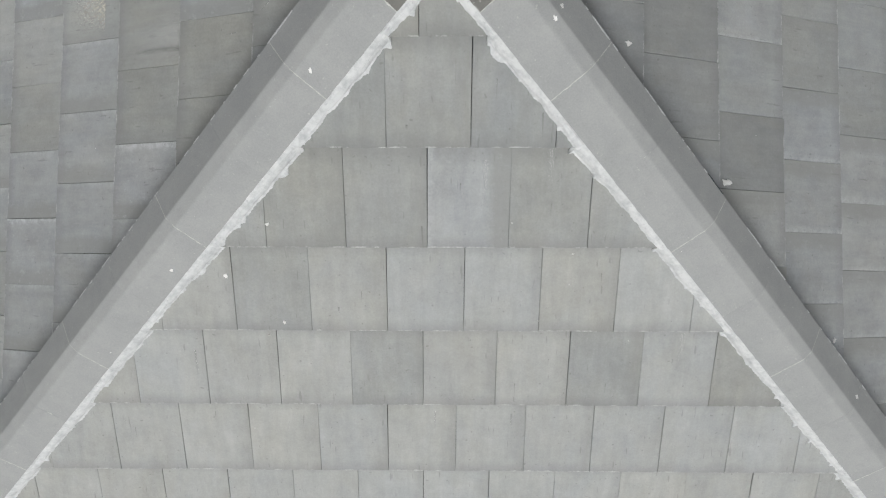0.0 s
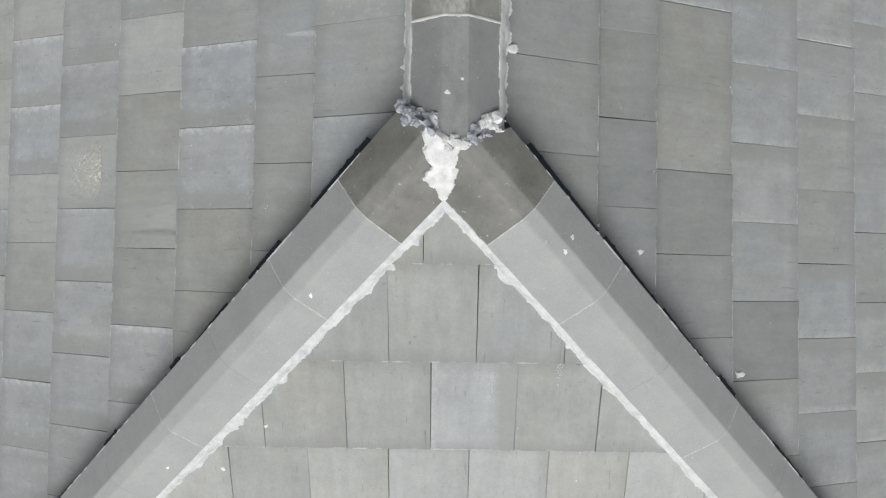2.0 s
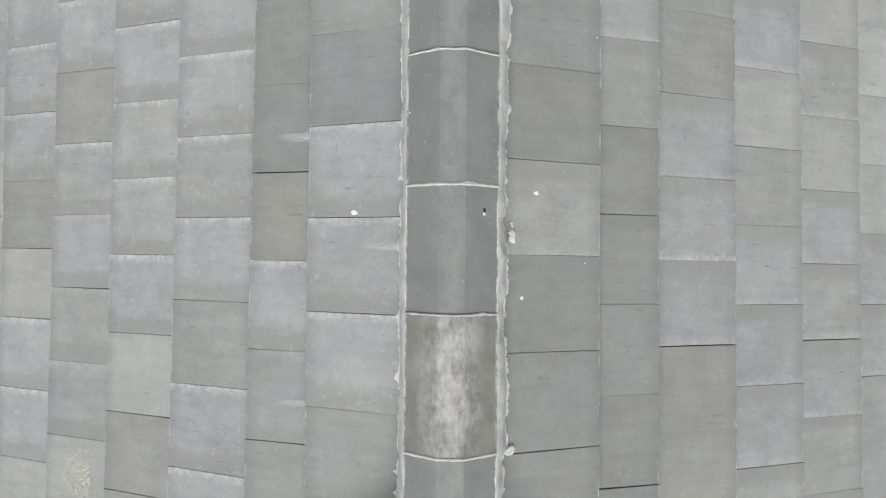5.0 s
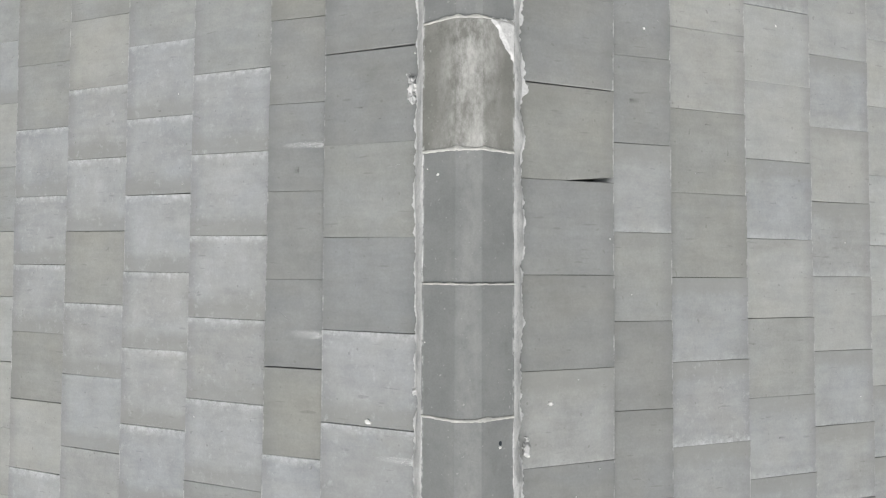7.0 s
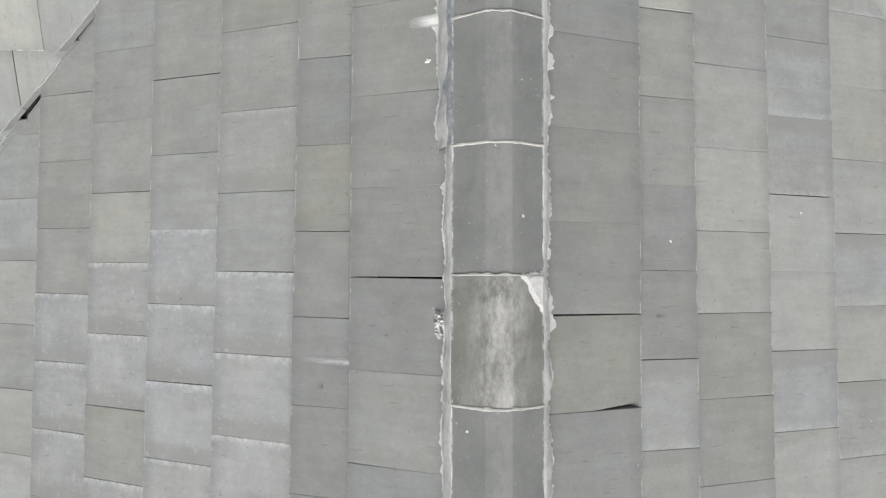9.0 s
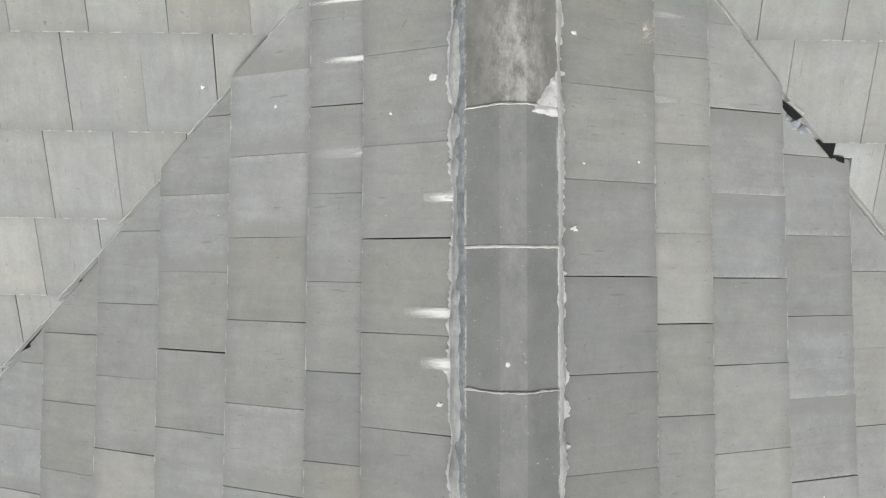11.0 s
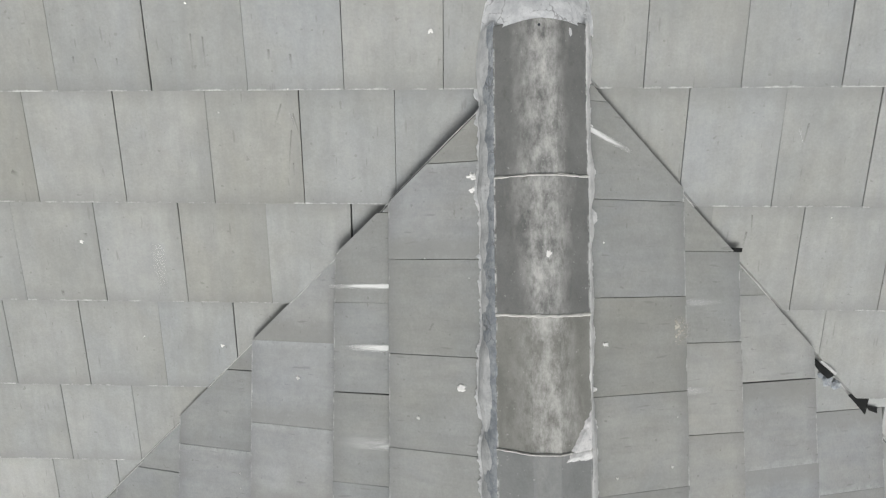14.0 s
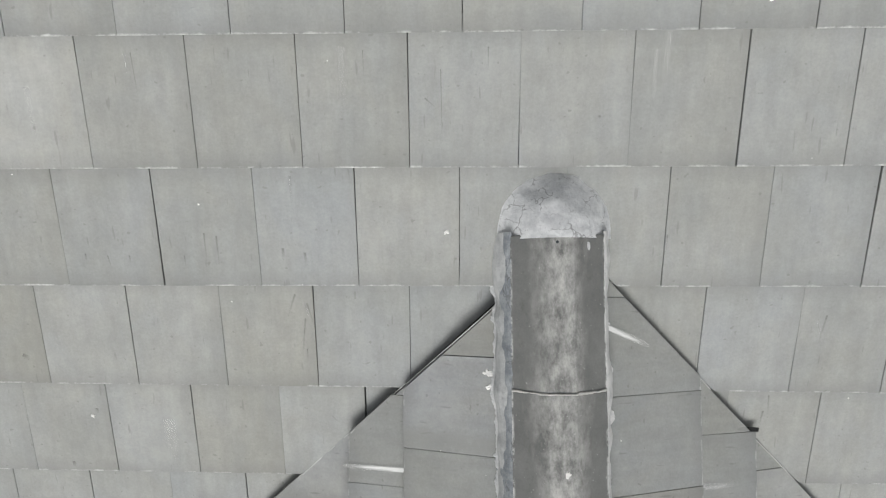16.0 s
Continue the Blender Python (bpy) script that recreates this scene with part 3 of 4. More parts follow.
HIP_START, HIP_STEP, HIP_DROP = 0.44, 0.434, -0.044
for nm, line, face, seed in (("roof_hip", HIP_W, "west", 21), ("roof_hip", HIP_E, "east", 33)):
    hip = thing(nm, "pale grey angular hip tiles with a white mortar edge", "roof hip", group="hips of the roof end")
    sgn = -1 if face == "west" else 1
    inside = -sgn
    edge, spread = (0.173, 0.031) if face == "west" else (0.184, 0.027)
    profile = [(x * (edge / 0.154 if x * inside > 0 else 1.0), z) for x, z in HIP_PROFILE]
    for i in range(9):
        dist = HIP_START + HIP_STEP * i
        m = hip_frame(line, dist, HIP_DROP + (0.003 if i == 0 else 0.0007 * (i % 2)))
        if i:
            part("hip_tile", capping_bmesh(HIP_STEP + 0.006, profile, 0.001), MAT_HIP, hip, at=m)
            part("joint_mortar", collar_bmesh(profile, seed + i, 0.004), MAT_JOINT, hip, at=hip_frame(line, dist - HIP_STEP, HIP_DROP - (0.0022 if i > 1 else 0.001)))
        else:
            bm = trim(capping_bmesh(0.8, profile), m, [(Vector((APEX_X, 0, 0)), Vector((-sgn, 0, 0))), (VEE[face][0], -VEE[face][1])])
            part("hip_tile", bm, MAT_CAP_BROWN, hip, "brownish weathered top hip tile", at=m)
    base = hip_frame(line, 4.3, HIP_DROP)
    inv = base.inverted()

    def inner(s, d, inside=inside, edge=edge):
        return Vector((inside * (edge + d), s, -d * 0.55 if d < 0 else 0.0))

    def outer(s, w, face2="hip", base=base, inv=inv, inside=inside, edge=edge):
        p = base @ Vector((inside * (edge + 0.003 + w), s, -0.05))
        p.z = tile_top(face2, p.x, p.y)
        return inv @ p

    part("mortar_band", band_bmesh(4.3 - 0.12, inner, outer, spread, 0.35, seed + 0.5, tabs=0.08, lap=0.0), MAT_MORTAR, hip, at=base)
    # broken line of lime along the outer edge
    bm = bmesh.new()
    last = None
    for i in range(900):
        s = 0.05 + 4.1 * i / 899
        v = noise.noise((s * 5, seed, 40)) + 0.7 * noise.noise((s * 24, seed, 41))
        if v < 0.08:
            last = None
            continue
        wide = 0.003 + 0.006 * min(v, 0.8) + 0.002 * noise.noise((s * 90, seed, 42))
        row = [bm.verts.new((-inside * x, s, z)) for x, z in ((0.155 - wide, 0.0025 + wide * 0.5), (0.156, 0.003), (0.1585, -0.008))]
        if last:
            for k in range(2):
                bm.faces.new((last[k], row[k], row[k + 1], last[k + 1]))
        last = row
    bmesh.ops.delete(bm, geom=[v for v in bm.verts if not v.link_faces], context="VERTS")
    tagged(part("lime_edge", bm, MAT_MORTAR, hip, at=base), "broken thin line of white lime", kind="stuff")
    # torn felt that shows beside the hip tiles
    bm = bmesh.new()
    rows = []
    for i in range(700):
        s = 0.02 + (4.21 if face == "west" else 4.165) * i / 699
        near = max(0.0, min(1.0, (s - 1.6) / 2.4))
        saw = (s * 2.24 + 0.3 * noise.noise((seed, s * 1.3, 0))) % 1.0
        w = (0.009 if face == "west" else 0.006) + 0.010 * near + (0.010 + 0.015 * near) * saw + 0.009 * max(0, noise.noise((s * 40, seed, 1)))
        ps = []
        for x in (0.135, 0.158 + w):
            p = base @ Vector((-inside * x, s, 0))
            p.z = tile_top(face, p.x, p.y) + (0.028 if x < 0.14 else 0.025)
            ps.append(bm.verts.new(inv @ p))
        ps.append(bm.verts.new(ps[1].co - Vector((0, 0, 0.004))))
        rows.append(ps)
    for a, b in zip(rows, rows[1:]):
        for k in range(2):
            bm.faces.new((a[k], b[k], b[k + 1], a[k + 1]))
    bmesh.ops.recalc_face_normals(bm, faces=bm.faces)
    part("felt_strip", bm, MAT_FELT, hip, "torn black roofing felt edge", at=base)

# ---- mortar at the meeting of ridge and hips, patches, splashes and runs ----
cap_verts, cap_faces = [], []
for ob in [o for o in scene.objects if o.type == "MESH" and o.name.split(".")[0] in ("ridge_tile", "hip_tile")]:
    k0 = len(cap_verts)
    cap_verts += [ob.matrix_world @ v.co for v in ob.data.vertices]
    cap_faces += [[k0 + i for i in p.vertices] for p in ob.data.polygons]
caps = BVHTree.FromPolygons(cap_verts, cap_faces)


def slope_of(x, y):
    wing = min(("west", "east", "hip"), key=lambda f: height(f, x, y))
    return max((wing, "main"), key=lambda f: height(f, x, y))


def slope_top(x, y):
    return tile_top(slope_of(x, y), x, y)


def top(x, y, r=0.0):
    """The height of the roof's upper surface, or the highest within r."""
    z = slope_top(x, y)
    for dx, dy in ((0, 0), (r, 0), (-r, 0), (0, r), (0, -r))[:5 if r else 1]:
        hit = caps.ray_cast(Vector((x + dx, y + dy, 9)), Vector((0, 0, -1)))[0]
        z = max(z, hit.z) if hit else z
    return z


def patch_bmesh(x, y, rx, ry, turn, thick, ragged, seed, spokes=56, rings=7):
    """A ragged lump pressed onto whatever lies below it."""
    bm = bmesh.new()
    ct, st = math.cos(radians(turn)), math.sin(radians(turn))
    grid = []
    for i in range(spokes):
        a = 2 * math.pi * i / spokes
        ca, sa = math.cos(a), math.sin(a)
        slow = ragged * noise.noise((ca * 1.4, sa * 1.4, seed))
        quick = ragged * (0.7 * noise.noise((ca * 4, sa * 4, seed + 3)) + 0.45 * noise.noise((ca * 11, sa * 11, seed + 5)))
        col = []
        for k in range(1, rings + 1):
            q = k / rings
            r = 1 + slow + quick * q ** 3
            u, v = ca * rx * r * q, sa * ry * r * q
            px, py = x + u * ct - v * st, y + u * st + v * ct
            lift = thick * (1 - q ** 3) * (1 + 0.8 * noise.noise((px * 45, py * 45, seed)))
            col.append(bm.verts.new((px, py, top(px, py) + lift + (0.0012 if k < rings else -0.002))))
        grid.append(col)
    mid = bm.verts.new((x, y, top(x, y) + thick))
    for a, b in zip(grid, grid[1:] + grid[:1]):
        bm.faces.new((mid, a[0], b[0]))
        for k in range(rings - 1):
            bm.faces.new((a[k], a[k + 1], b[k + 1], b[k]))
    bmesh.ops.recalc_face_normals(bm, faces=bm.faces)
    return bm


def spread_bmesh(x0, x1, y0, y1, inside, thick, seed, step=0.0022, rough=1.0):
    """Mortar trowelled over an uneven place; inside(x, y) is above 0 where it lies, in metres from its edge."""
    bm = bmesh.new()
    nx, ny = int((x1 - x0) / step) + 1, int((y1 - y0) / step) + 1
    grid = {}
    for i in range(nx):
        for j in range(ny):
            x, y = x0 + i * step, y0 + j * step
            e = inside(x, y) + rough * (0.013 * noise.noise((x * 38, y * 38, seed)) + 0.007 * noise.noise((x * 110, y * 110, seed)))
            if e > -0.0015:
                z = sum(top(x + a, y + b, 0.005) for a, b in ((0, 0), (0.008, 0), (-0.008, 0), (0, 0.008), (0, -0.008))) / 5
                f = max(0.0, min(1.0, e / 0.01))
                z += thick * f * (1 + 0.5 * noise.noise((x * 30, y * 30, seed + 4))) - 0.002 * (1 - f)
                grid[i, j] = bm.verts.new((x, y, z))
    for (i, j), v in list(grid.items()):
        q = [grid.get(k) for k in ((i, j), (i + 1, j), (i + 1, j + 1), (i, j + 1))]
        if all(q):
            bm.faces.new(q)
        elif q[1] and q[3]:
            bm.faces.new((q[0], q[1], q[3]))
    bmesh.ops.delete(bm, geom=[v for v in bm.verts if not v.link_faces], context="VERTS")
    return bm


def vee_shape(x, y):
    """The white mortar between the hip tiles: a tail, two bulges and a smear to the west."""
    keys = ((1.025, -0.03, 0.0), (1.07, -0.034, 0.026), (1.11, -0.048, 0.060), (1.15, -0.036, 0.042), (1.195, -0.042, 0.060), (1.23, -0.044, 0.060), (1.265, -0.076, 0.030), (1.30, -0.09, 0.0))
    for (ya, ca, wa), (yb, cb, wb) in zip(keys, keys[1:]):
        if ya <= y <= yb:
            f = (y - ya) / (yb - ya)
            return wa + (wb - wa) * f - abs(x - ca - (cb - ca) * f)
    return -1.0


MAT_BRIGHT = mortar_material("bright_mortar", (0.50, 0.51, 0.51), (0.72, 0.72, 0.715), 0.3, 0.58)
MAT_RUBBLE = mortar_material("slate_grey_rubble", (0.18, 0.19, 0.21), (0.42, 0.44, 0.47), 0.36, 0.6)
for nm, x, y, rx, ry, turn, thick, ragged, seed, mat, words in (
        ("junction_mortar", 0.010, 1.222, 0.040, 0.026, 0, 0.012, 0.6, 6.0, MAT_BRIGHT, ""),
        ("junction_mortar", -0.085, 1.305, 0.034, 0.028, -30, 0.012, 0.6, 9.0, MAT_MORTAR, ""),
        ("junction_mortar", 0.150, 1.295, 0.050, 0.020, 24, 0.012, 0.6, 12.0, MAT_MORTAR, ""),
        ("rubble", -0.135, 1.318, 0.040, 0.030, -35, 0.016, 0.55, 15.0, MAT_RUBBLE, "cracked slate grey mortar rubble"),
        ("rubble", -0.072, 1.262, 0.022, 0.026, 0, 0.014, 0.6, 18.0, MAT_RUBBLE, ""),
        ("rubble", 0.092, 1.250, 0.042, 0.014, 30, 0.012, 0.6, 21.0, MAT_RUBBLE, ""),
        ("rubble", 0.045, 1.222, 0.020, 0.010, 40, 0.010, 0.6, 24.0, MAT_RUBBLE, ""),
        ("mortar_patch", -0.202, 3.686, 0.018, 0.050, 0, 0.022, 0.6, 35.0, MAT_BRIGHT, ""),
        ("mortar_patch", 0.212, 2.39, 0.016, 0.032, 0, 0.010, 0.6, 37.0, MAT_BRIGHT, ""),
        ("mortar_patch", 0.21, 1.62, 0.022, 0.022, 0, 0.010, 0.6, 39.0, MAT_BRIGHT, ""),
        ("mortar_patch", -0.178, 2.60, 0.014, 0.022, 0, 0.008, 0.6, 41.0, MAT_BRIGHT, ""),
        ("nail_hole", 0.107, 2.462, 0.0055, 0.009, 0, 0.0002, 0.2, 43.0, MAT_FELT, "small dark hole through a ridge tile"),
        ("nail_hole", -0.008, 7.023, 0.005, 0.005, 0, 0.0002, 0.2, 45.0, MAT_FELT, ""),
        ("nail_hole", 0.097, 7.010, 0.006, 0.016, 5, 0.0002, 0.2, 47.0, MAT_MORTAR, "")):
    if nm == "nail_hole":
        part(nm, patch_bmesh(x, y, rx, ry, turn, thick, ragged, seed), mat, ridge, words)
        continue
    ca, sa = math.cos(radians(turn)), math.sin(radians(turn))

    def oval(px, py):
        u, v = (px - x) * ca + (py - y) * sa, (py - y) * ca - (px - x) * sa
        return (1 - math.hypot(u / rx, v / ry)) * min(rx, ry)

    far = max(rx, ry) * 1.5 + 0.01
    part(nm, spread_bmesh(x - far, x + far, y - far, y + far, oval, thick, seed), mat, ridge, words)



def corner_shape(*corners):
    """A filled triangle: metres inside its nearest side."""
    def inside(x, y):
        sides = []
        for (ax, ay), (bx, by) in zip(corners, corners[1:] + corners[:1]):
            sides.append(((bx - ax) * (y - ay) - (by - ay) * (x - ax)) / math.hypot(bx - ax, by - ay))
        return min(sides) * 0.7
    return inside


for shape, y0, y1, seed in ((corner_shape((0.166, 3.70), (0.166, 3.875), (0.07, 3.865)), 3.68, 3.90, 27.0), (corner_shape((0.172, 5.625), (0.172, 5.815), (0.062, 5.632)), 5.60, 5.84, 31.0)):
    part("mortar_patch", spread_bmesh(0.05, 0.185, y0, y1, shape, 0.005, seed, rough=0.35), MAT_BRIGHT, ridge, "white mortar smeared over a ridge joint", smooth=True)
part("junction_mortar", spread_bmesh(-0.14, 0.06, 1.02, 1.31, vee_shape, 0.006, 2.0), MAT_BRIGHT, ridge, "bright white mortar over the mitred hip tiles", smooth=True)


def lump_bmesh(r, seed):
    """A broken lump of mortar."""
    bm = bmesh.new()
    bmesh.ops.create_icosphere(bm, subdivisions=3, radius=1.0)
    for v in bm.verts:
        d = v.co.normalized()
        k = 1 + 0.45 * noise.noise(d * 1.3 + Vector((seed, 0, 0))) + 0.25 * noise.noise(d * 3.1 + Vector((0, seed, 0))) + 0.1 * noise.noise(d * 8 + Vector((0, 0, seed)))
        v.co = Vector((d.x, d.y, d.z * 0.42)) * (r * k)
    return bm


# lumps of old bedding that stick out where the ridge meets the hips
for i, (x, y, mm, mat) in enumerate((
        (-0.179, 1.357, 22, MAT_RUBBLE), (-0.152, 1.331, 24, MAT_RUBBLE), (-0.165, 1.308, 18, MAT_RUBBLE), (-0.133, 1.319, 16, MAT_RUBBLE),
        (-0.106, 1.308, 18, MAT_RUBBLE), (-0.091, 1.286, 14, MAT_RUBBLE), (-0.116, 1.335, 16, MAT_BRIGHT), (-0.083, 1.309, 13, MAT_BRIGHT),
        (-0.064, 1.278, 12, MAT_BRIGHT), (0.136, 1.322, 22, MAT_BRIGHT), (0.107, 1.308, 20, MAT_BRIGHT), (0.089, 1.291, 16, MAT_BRIGHT),
        (0.068, 1.272, 17, MAT_RUBBLE), (0.057, 1.249, 15, MAT_RUBBLE), (0.094, 1.272, 12, MAT_RUBBLE), (0.036, 1.230, 13, MAT_BRIGHT),
        (0.002, 1.237, 17, MAT_BRIGHT), (-0.016, 1.207, 18, MAT_BRIGHT), (-0.037, 1.230, 13, MAT_BRIGHT), (0.014, 1.215, 13, MAT_BRIGHT))):
    part("mortar_lump", lump_bmesh(mm * 0.00105, i * 3.7), mat, ridge, at=pose(x, y, top(x, y, 0.01) + mm * 0.0001, 0, 0, i * 47))

# dried white splashes
SPLASHES = [(0.436, 0.924, 9), (0.408, 0.873, 9), (1.302, 0.337, 20), (0.76, 0.881, 12), (-0.75, -0.328, 8), (2.05, -0.69, 11), (-1.006, -0.113, 10), (-1.225, -0.088, 8),
            (-0.781, 0.119, 7), (1.967, -0.413, 12), (-0.528, 0.694, 8), (0.577, 0.982, 6), (-0.36, 2.472, 9), (0.254, 2.163, 8), (0.307, 2.543, 8), (0.707, 3.989, 6), (1.407, 4.132, 6)]
MORE = [(-1.303, 5.919, 7), (-0.941, 5.8, 8), (-0.273, 5.821, 10), (-0.428, 5.702, 6), (-1.8, 6.364, 8), (-0.367, 7.065, 8), (0.594, 7.721, 10), (0.236, 5.27, 11), (0.491, 5.519, 5), (0.274, 5.502, 5),
        (0.024, 1.44, 7), (-0.026, 1.393, 9), (0.012, 6.288, 11), (0.082, 4.054, 6), (-0.018, 4.819, 8), (-0.103, 3.347, 5), (0.107, 2.449, 6), (-0.244, 4.643, 9), (0.239, 5.972, 8), (-0.226, 6.569, 14), (-0.222, 6.522, 13), (-0.266, 5.82, 12)]
for i, (x, y, mm) in enumerate(SPLASHES + MORE):
    ob = part("lime_splash", patch_bmesh(x, y, mm * 0.001, mm * 0.0012, i * 37, 0.0007, 0.75, i * 2.3, 16, 3), MAT_SPLASH)
    tagged(ob, "small dried white splash stuck to a roof tile", "splash", "dried splashes on the roof")
# tiny specks
for i in range(70):
    x, y = rng_small.uniform(-2.0, 2.0), rng_small.uniform(-1.0, 7.6)
    mm = rng_small.uniform(1.5, 3.5)
    ob = part("lime_speck", patch_bmesh(x, y, mm * 0.001, mm * 0.0013, i * 31, 0.0005, 0.6, i * 1.7, 9, 2), MAT_SPLASH)
    tagged(ob, "tiny white speck on a roof tile", "speck", "tiny specks on the roof")


def lime_run(face, x, y, wide, length, mat=MAT_SMEAR, turn=0.0):
    """A thin run of lime down a slope, starting at x, y."""
    bm = bmesh.new()
    rows = []
    for i in range(9):
        w = wide * (0.5 + 0.12 * noise.noise((x * 9, y * 9, i * 0.7)))
        rows.append([bm.verts.new((s * w, length * i / 8, 0)) for s in (-1, 1)])
    for a, b in zip(rows, rows[1:]):
        bm.faces.new((a[0], a[1], b[1], b[0]))
    low = tile_top(face, x, y) - height(face, x, y)
    q = slope_frame(face, x, y) @ Vector((0, 0.03, 0))
    tip = math.degrees(math.atan2(tile_top(face, q.x, q.y) - height(face, q.x, q.y) - low, 0.03))
    ob = part("lime_run", bm, mat, at=slope_frame(face, x, y, low * 0.905 + 0.0018) @ pose(0, 0, 0, tip, 0, 0) @ pose(0, 0, 0, 0, 0, turn))
    ob.visible_shadow = False
    tagged(ob, "faint white lime run stained down a roof tile", "stain", "lime runs on the tiles")


for face, x, y, wide, length in (("west", -0.564, 5.578, 0.05, 0.21), 
                                 ("west", -0.56, 5.94, 0.03, 0.2), ("west", -0.205, 5.387, 0.04, 0.13), ("east", 0.585, 6.108, 0.03, 0.16), ("east", 0.585, 5.775, 0.03, 0.12),
                                 ("west", -0.205, 2.344, 0.03, 0.16), ("west", -0.569, 2.773, 0.04, 0.17), ("west", -0.568, 1.735, 0.03, 0.16), ("west", -0.568, 3.517, 0.03, 0.2)):
    lime_run(face, x, y, wide, length)
# stronger, whiter runs where the bedding has leached
for x, y, wide, length in ((-0.205, 4.968, 0.04, 0.2), (-0.205, 4.789, 0.05, 0.13), (-0.205, 5.379, 0.035, 0.12), (-0.562, 6.178, 0.022, 0.245), (-0.56, 5.943, 0.026, 0.17)):
    lime_run("west", x, y, wide, length, MAT_LEACH)
lime_run("east", 0.195, 6.735, 0.024, 0.2, MAT_LEACH, turn=-23)
for x, y, wide, length in ((0.443, 0.427, 0.04, 0.2), (1.133, -0.387, 0.035, 0.2), (-1.493, 6.339, 0.06, 0.22), (0.322, 7.639, 0.03, 0.2)):
    lime_run("hip" if y < 2 else "main", x, y, wide, length, MAT_SMEAR_FAINT)
lime_run("east", 0.514, 6.01, 0.10, 0.07, MAT_RUST)
lime_run("west", -1.728, 1.248, 0.30, 0.23, MAT_RUST)
lime_run("west", -1.258, 1.03, 0.26, 0.36, MAT_SMEAR_FAINT)
lime_run("west", -1.259, 0.946, 0.035, 0.36, MAT_GRIME)
# scratches
for face, x, y, turn in (("west", -0.749, 1.051, 45), ("east", 0.671, 1.477, -60), ("west", -0.259, 3.411, 5), ("east", 0.968, 3.433, 5), ("west", -0.935, 0.955, 5), ("west", -0.701, 2.823, -35), ("main", -0.889, 6.804, 12), ("main", -1.362, 7.609, 0), ("main", 0.963, 6.724, 20)):
    lime_run(face, x, y, 0.006, 0.06, MAT_SMEAR, turn)
for face, x, y, turn in (("main", -0.882, 6.804, 14), ("main", 0.994, 6.744, -8), ("main", -1.207, 7.065, 0), ("main", -1.165, 7.055, 0), ("hip", -0.103, 0.11, 3), ("hip", 0.391, 0.557, 2)):
    lime_run(face, x, y, 0.008, 0.10, MAT_GRIME, turn)
# old scuffs and dark drips
for face, x, y, wide, length, turn in (
        ("main", -0.936, 7.012, 0.012, 0.05, 0), ("main", -0.860, 6.997, 0.012, 0.05, 3), ("main", -1.639, 7.003, 0.008, 0.03, 0),
        ("main", -1.560, 6.996, 0.006, 0.05, 8), ("main", -1.482, 6.995, 0.006, 0.03, 0), ("main", -1.777, 6.385, 0.018, 0.02, 0),
        ("main", -1.917, 6.164, 0.014, 0.03, 0), ("main", -0.923, 6.836, 0.008, 0.09, -20), ("main", -0.892, 6.750, 0.008, 0.15, -8),
        ("main", -1.342, 7.612, 0.004, 0.12, 2), ("main", -0.371, 7.547, 0.004, 0.22, 0), ("main", -0.223, 7.605, 0.005, 0.07, 0),
        ("main", -0.423, 7.469, 0.006, 0.05, 50), ("main", 0.856, 6.422, 0.008, 0.08, 4), ("main", 0.842, 6.362, 0.010, 0.07, -6),
        ("main", 0.386, 7.040, 0.006, 0.06, 0), ("main", -1.286, 6.992, 0.005, 0.05, 0), ("main", -0.612, 7.605, 0.004, 0.08, 0),
        ("main", 0.126, 7.411, 0.012, 0.01, 0), ("main", -1.988, 6.625, 0.020, 0.03, 60), ("main", -0.895, 6.640, 0.006, 0.05, 0),
        ("hip", 0.063, 0.282, 0.005, 0.05, 0), ("hip", 0.296, -0.014, 0.004, 0.05, 0), ("hip", 0.711, -0.100, 0.004, 0.05, 0),
        ("hip", -1.171, -0.827, 0.005, 0.06, 0), ("hip", -1.596, -0.915, 0.005, 0.06, 0), ("hip", -0.564, -1.008, 0.005, 0.05, 0),
        ("hip", 0.345, -0.636, 0.005, 0.08, 0), ("hip", 0.502, -0.515, 0.004, 0.05, 0), ("hip", 1.101, -0.508, 0.005, 0.04, 0),
        ("hip", -1.159, -1.220, 0.005, 0.04, 0), ("hip", 0.789, -0.631, 0.004, 0.06, 0), ("hip", -0.385, -0.188, 0.006, 0.05, 0),
        ("hip", -0.161, 0.510, 0.012, 0.02, 0), ("hip", -0.494, -0.257, 0.010, 0.03, 0), ("hip", 0.455, 0.205, 0.004, 0.06, 0),
        ("hip", 0.202, 0.675, 0.004, 0.08, 0), ("west", -0.397, 3.632, 0.008, 0.02, 0), ("west", -0.670, 3.419, 0.030, 0.03, 0),
        ("west", -0.329, 3.585, 0.006, 0.01, 0), ("west", -1.390, 3.740, 0.010, 0.02, 0), ("east", 0.943, 3.592, 0.006, 0.03, 80),
        ("east", 1.122, 3.515, 0.006, 0.05, 90), ("east", 0.655, 3.697, 0.020, 0.05, 0), ("east", 1.348, 2.378, 0.005, 0.04, 0),
        ("east", 1.414, 2.282, 0.010, 0.04, 0), ("east", 1.017, 3.640, 0.008, 0.04, 0)):
    lime_run(face, x, y, wide, length, MAT_GRIME, turn)
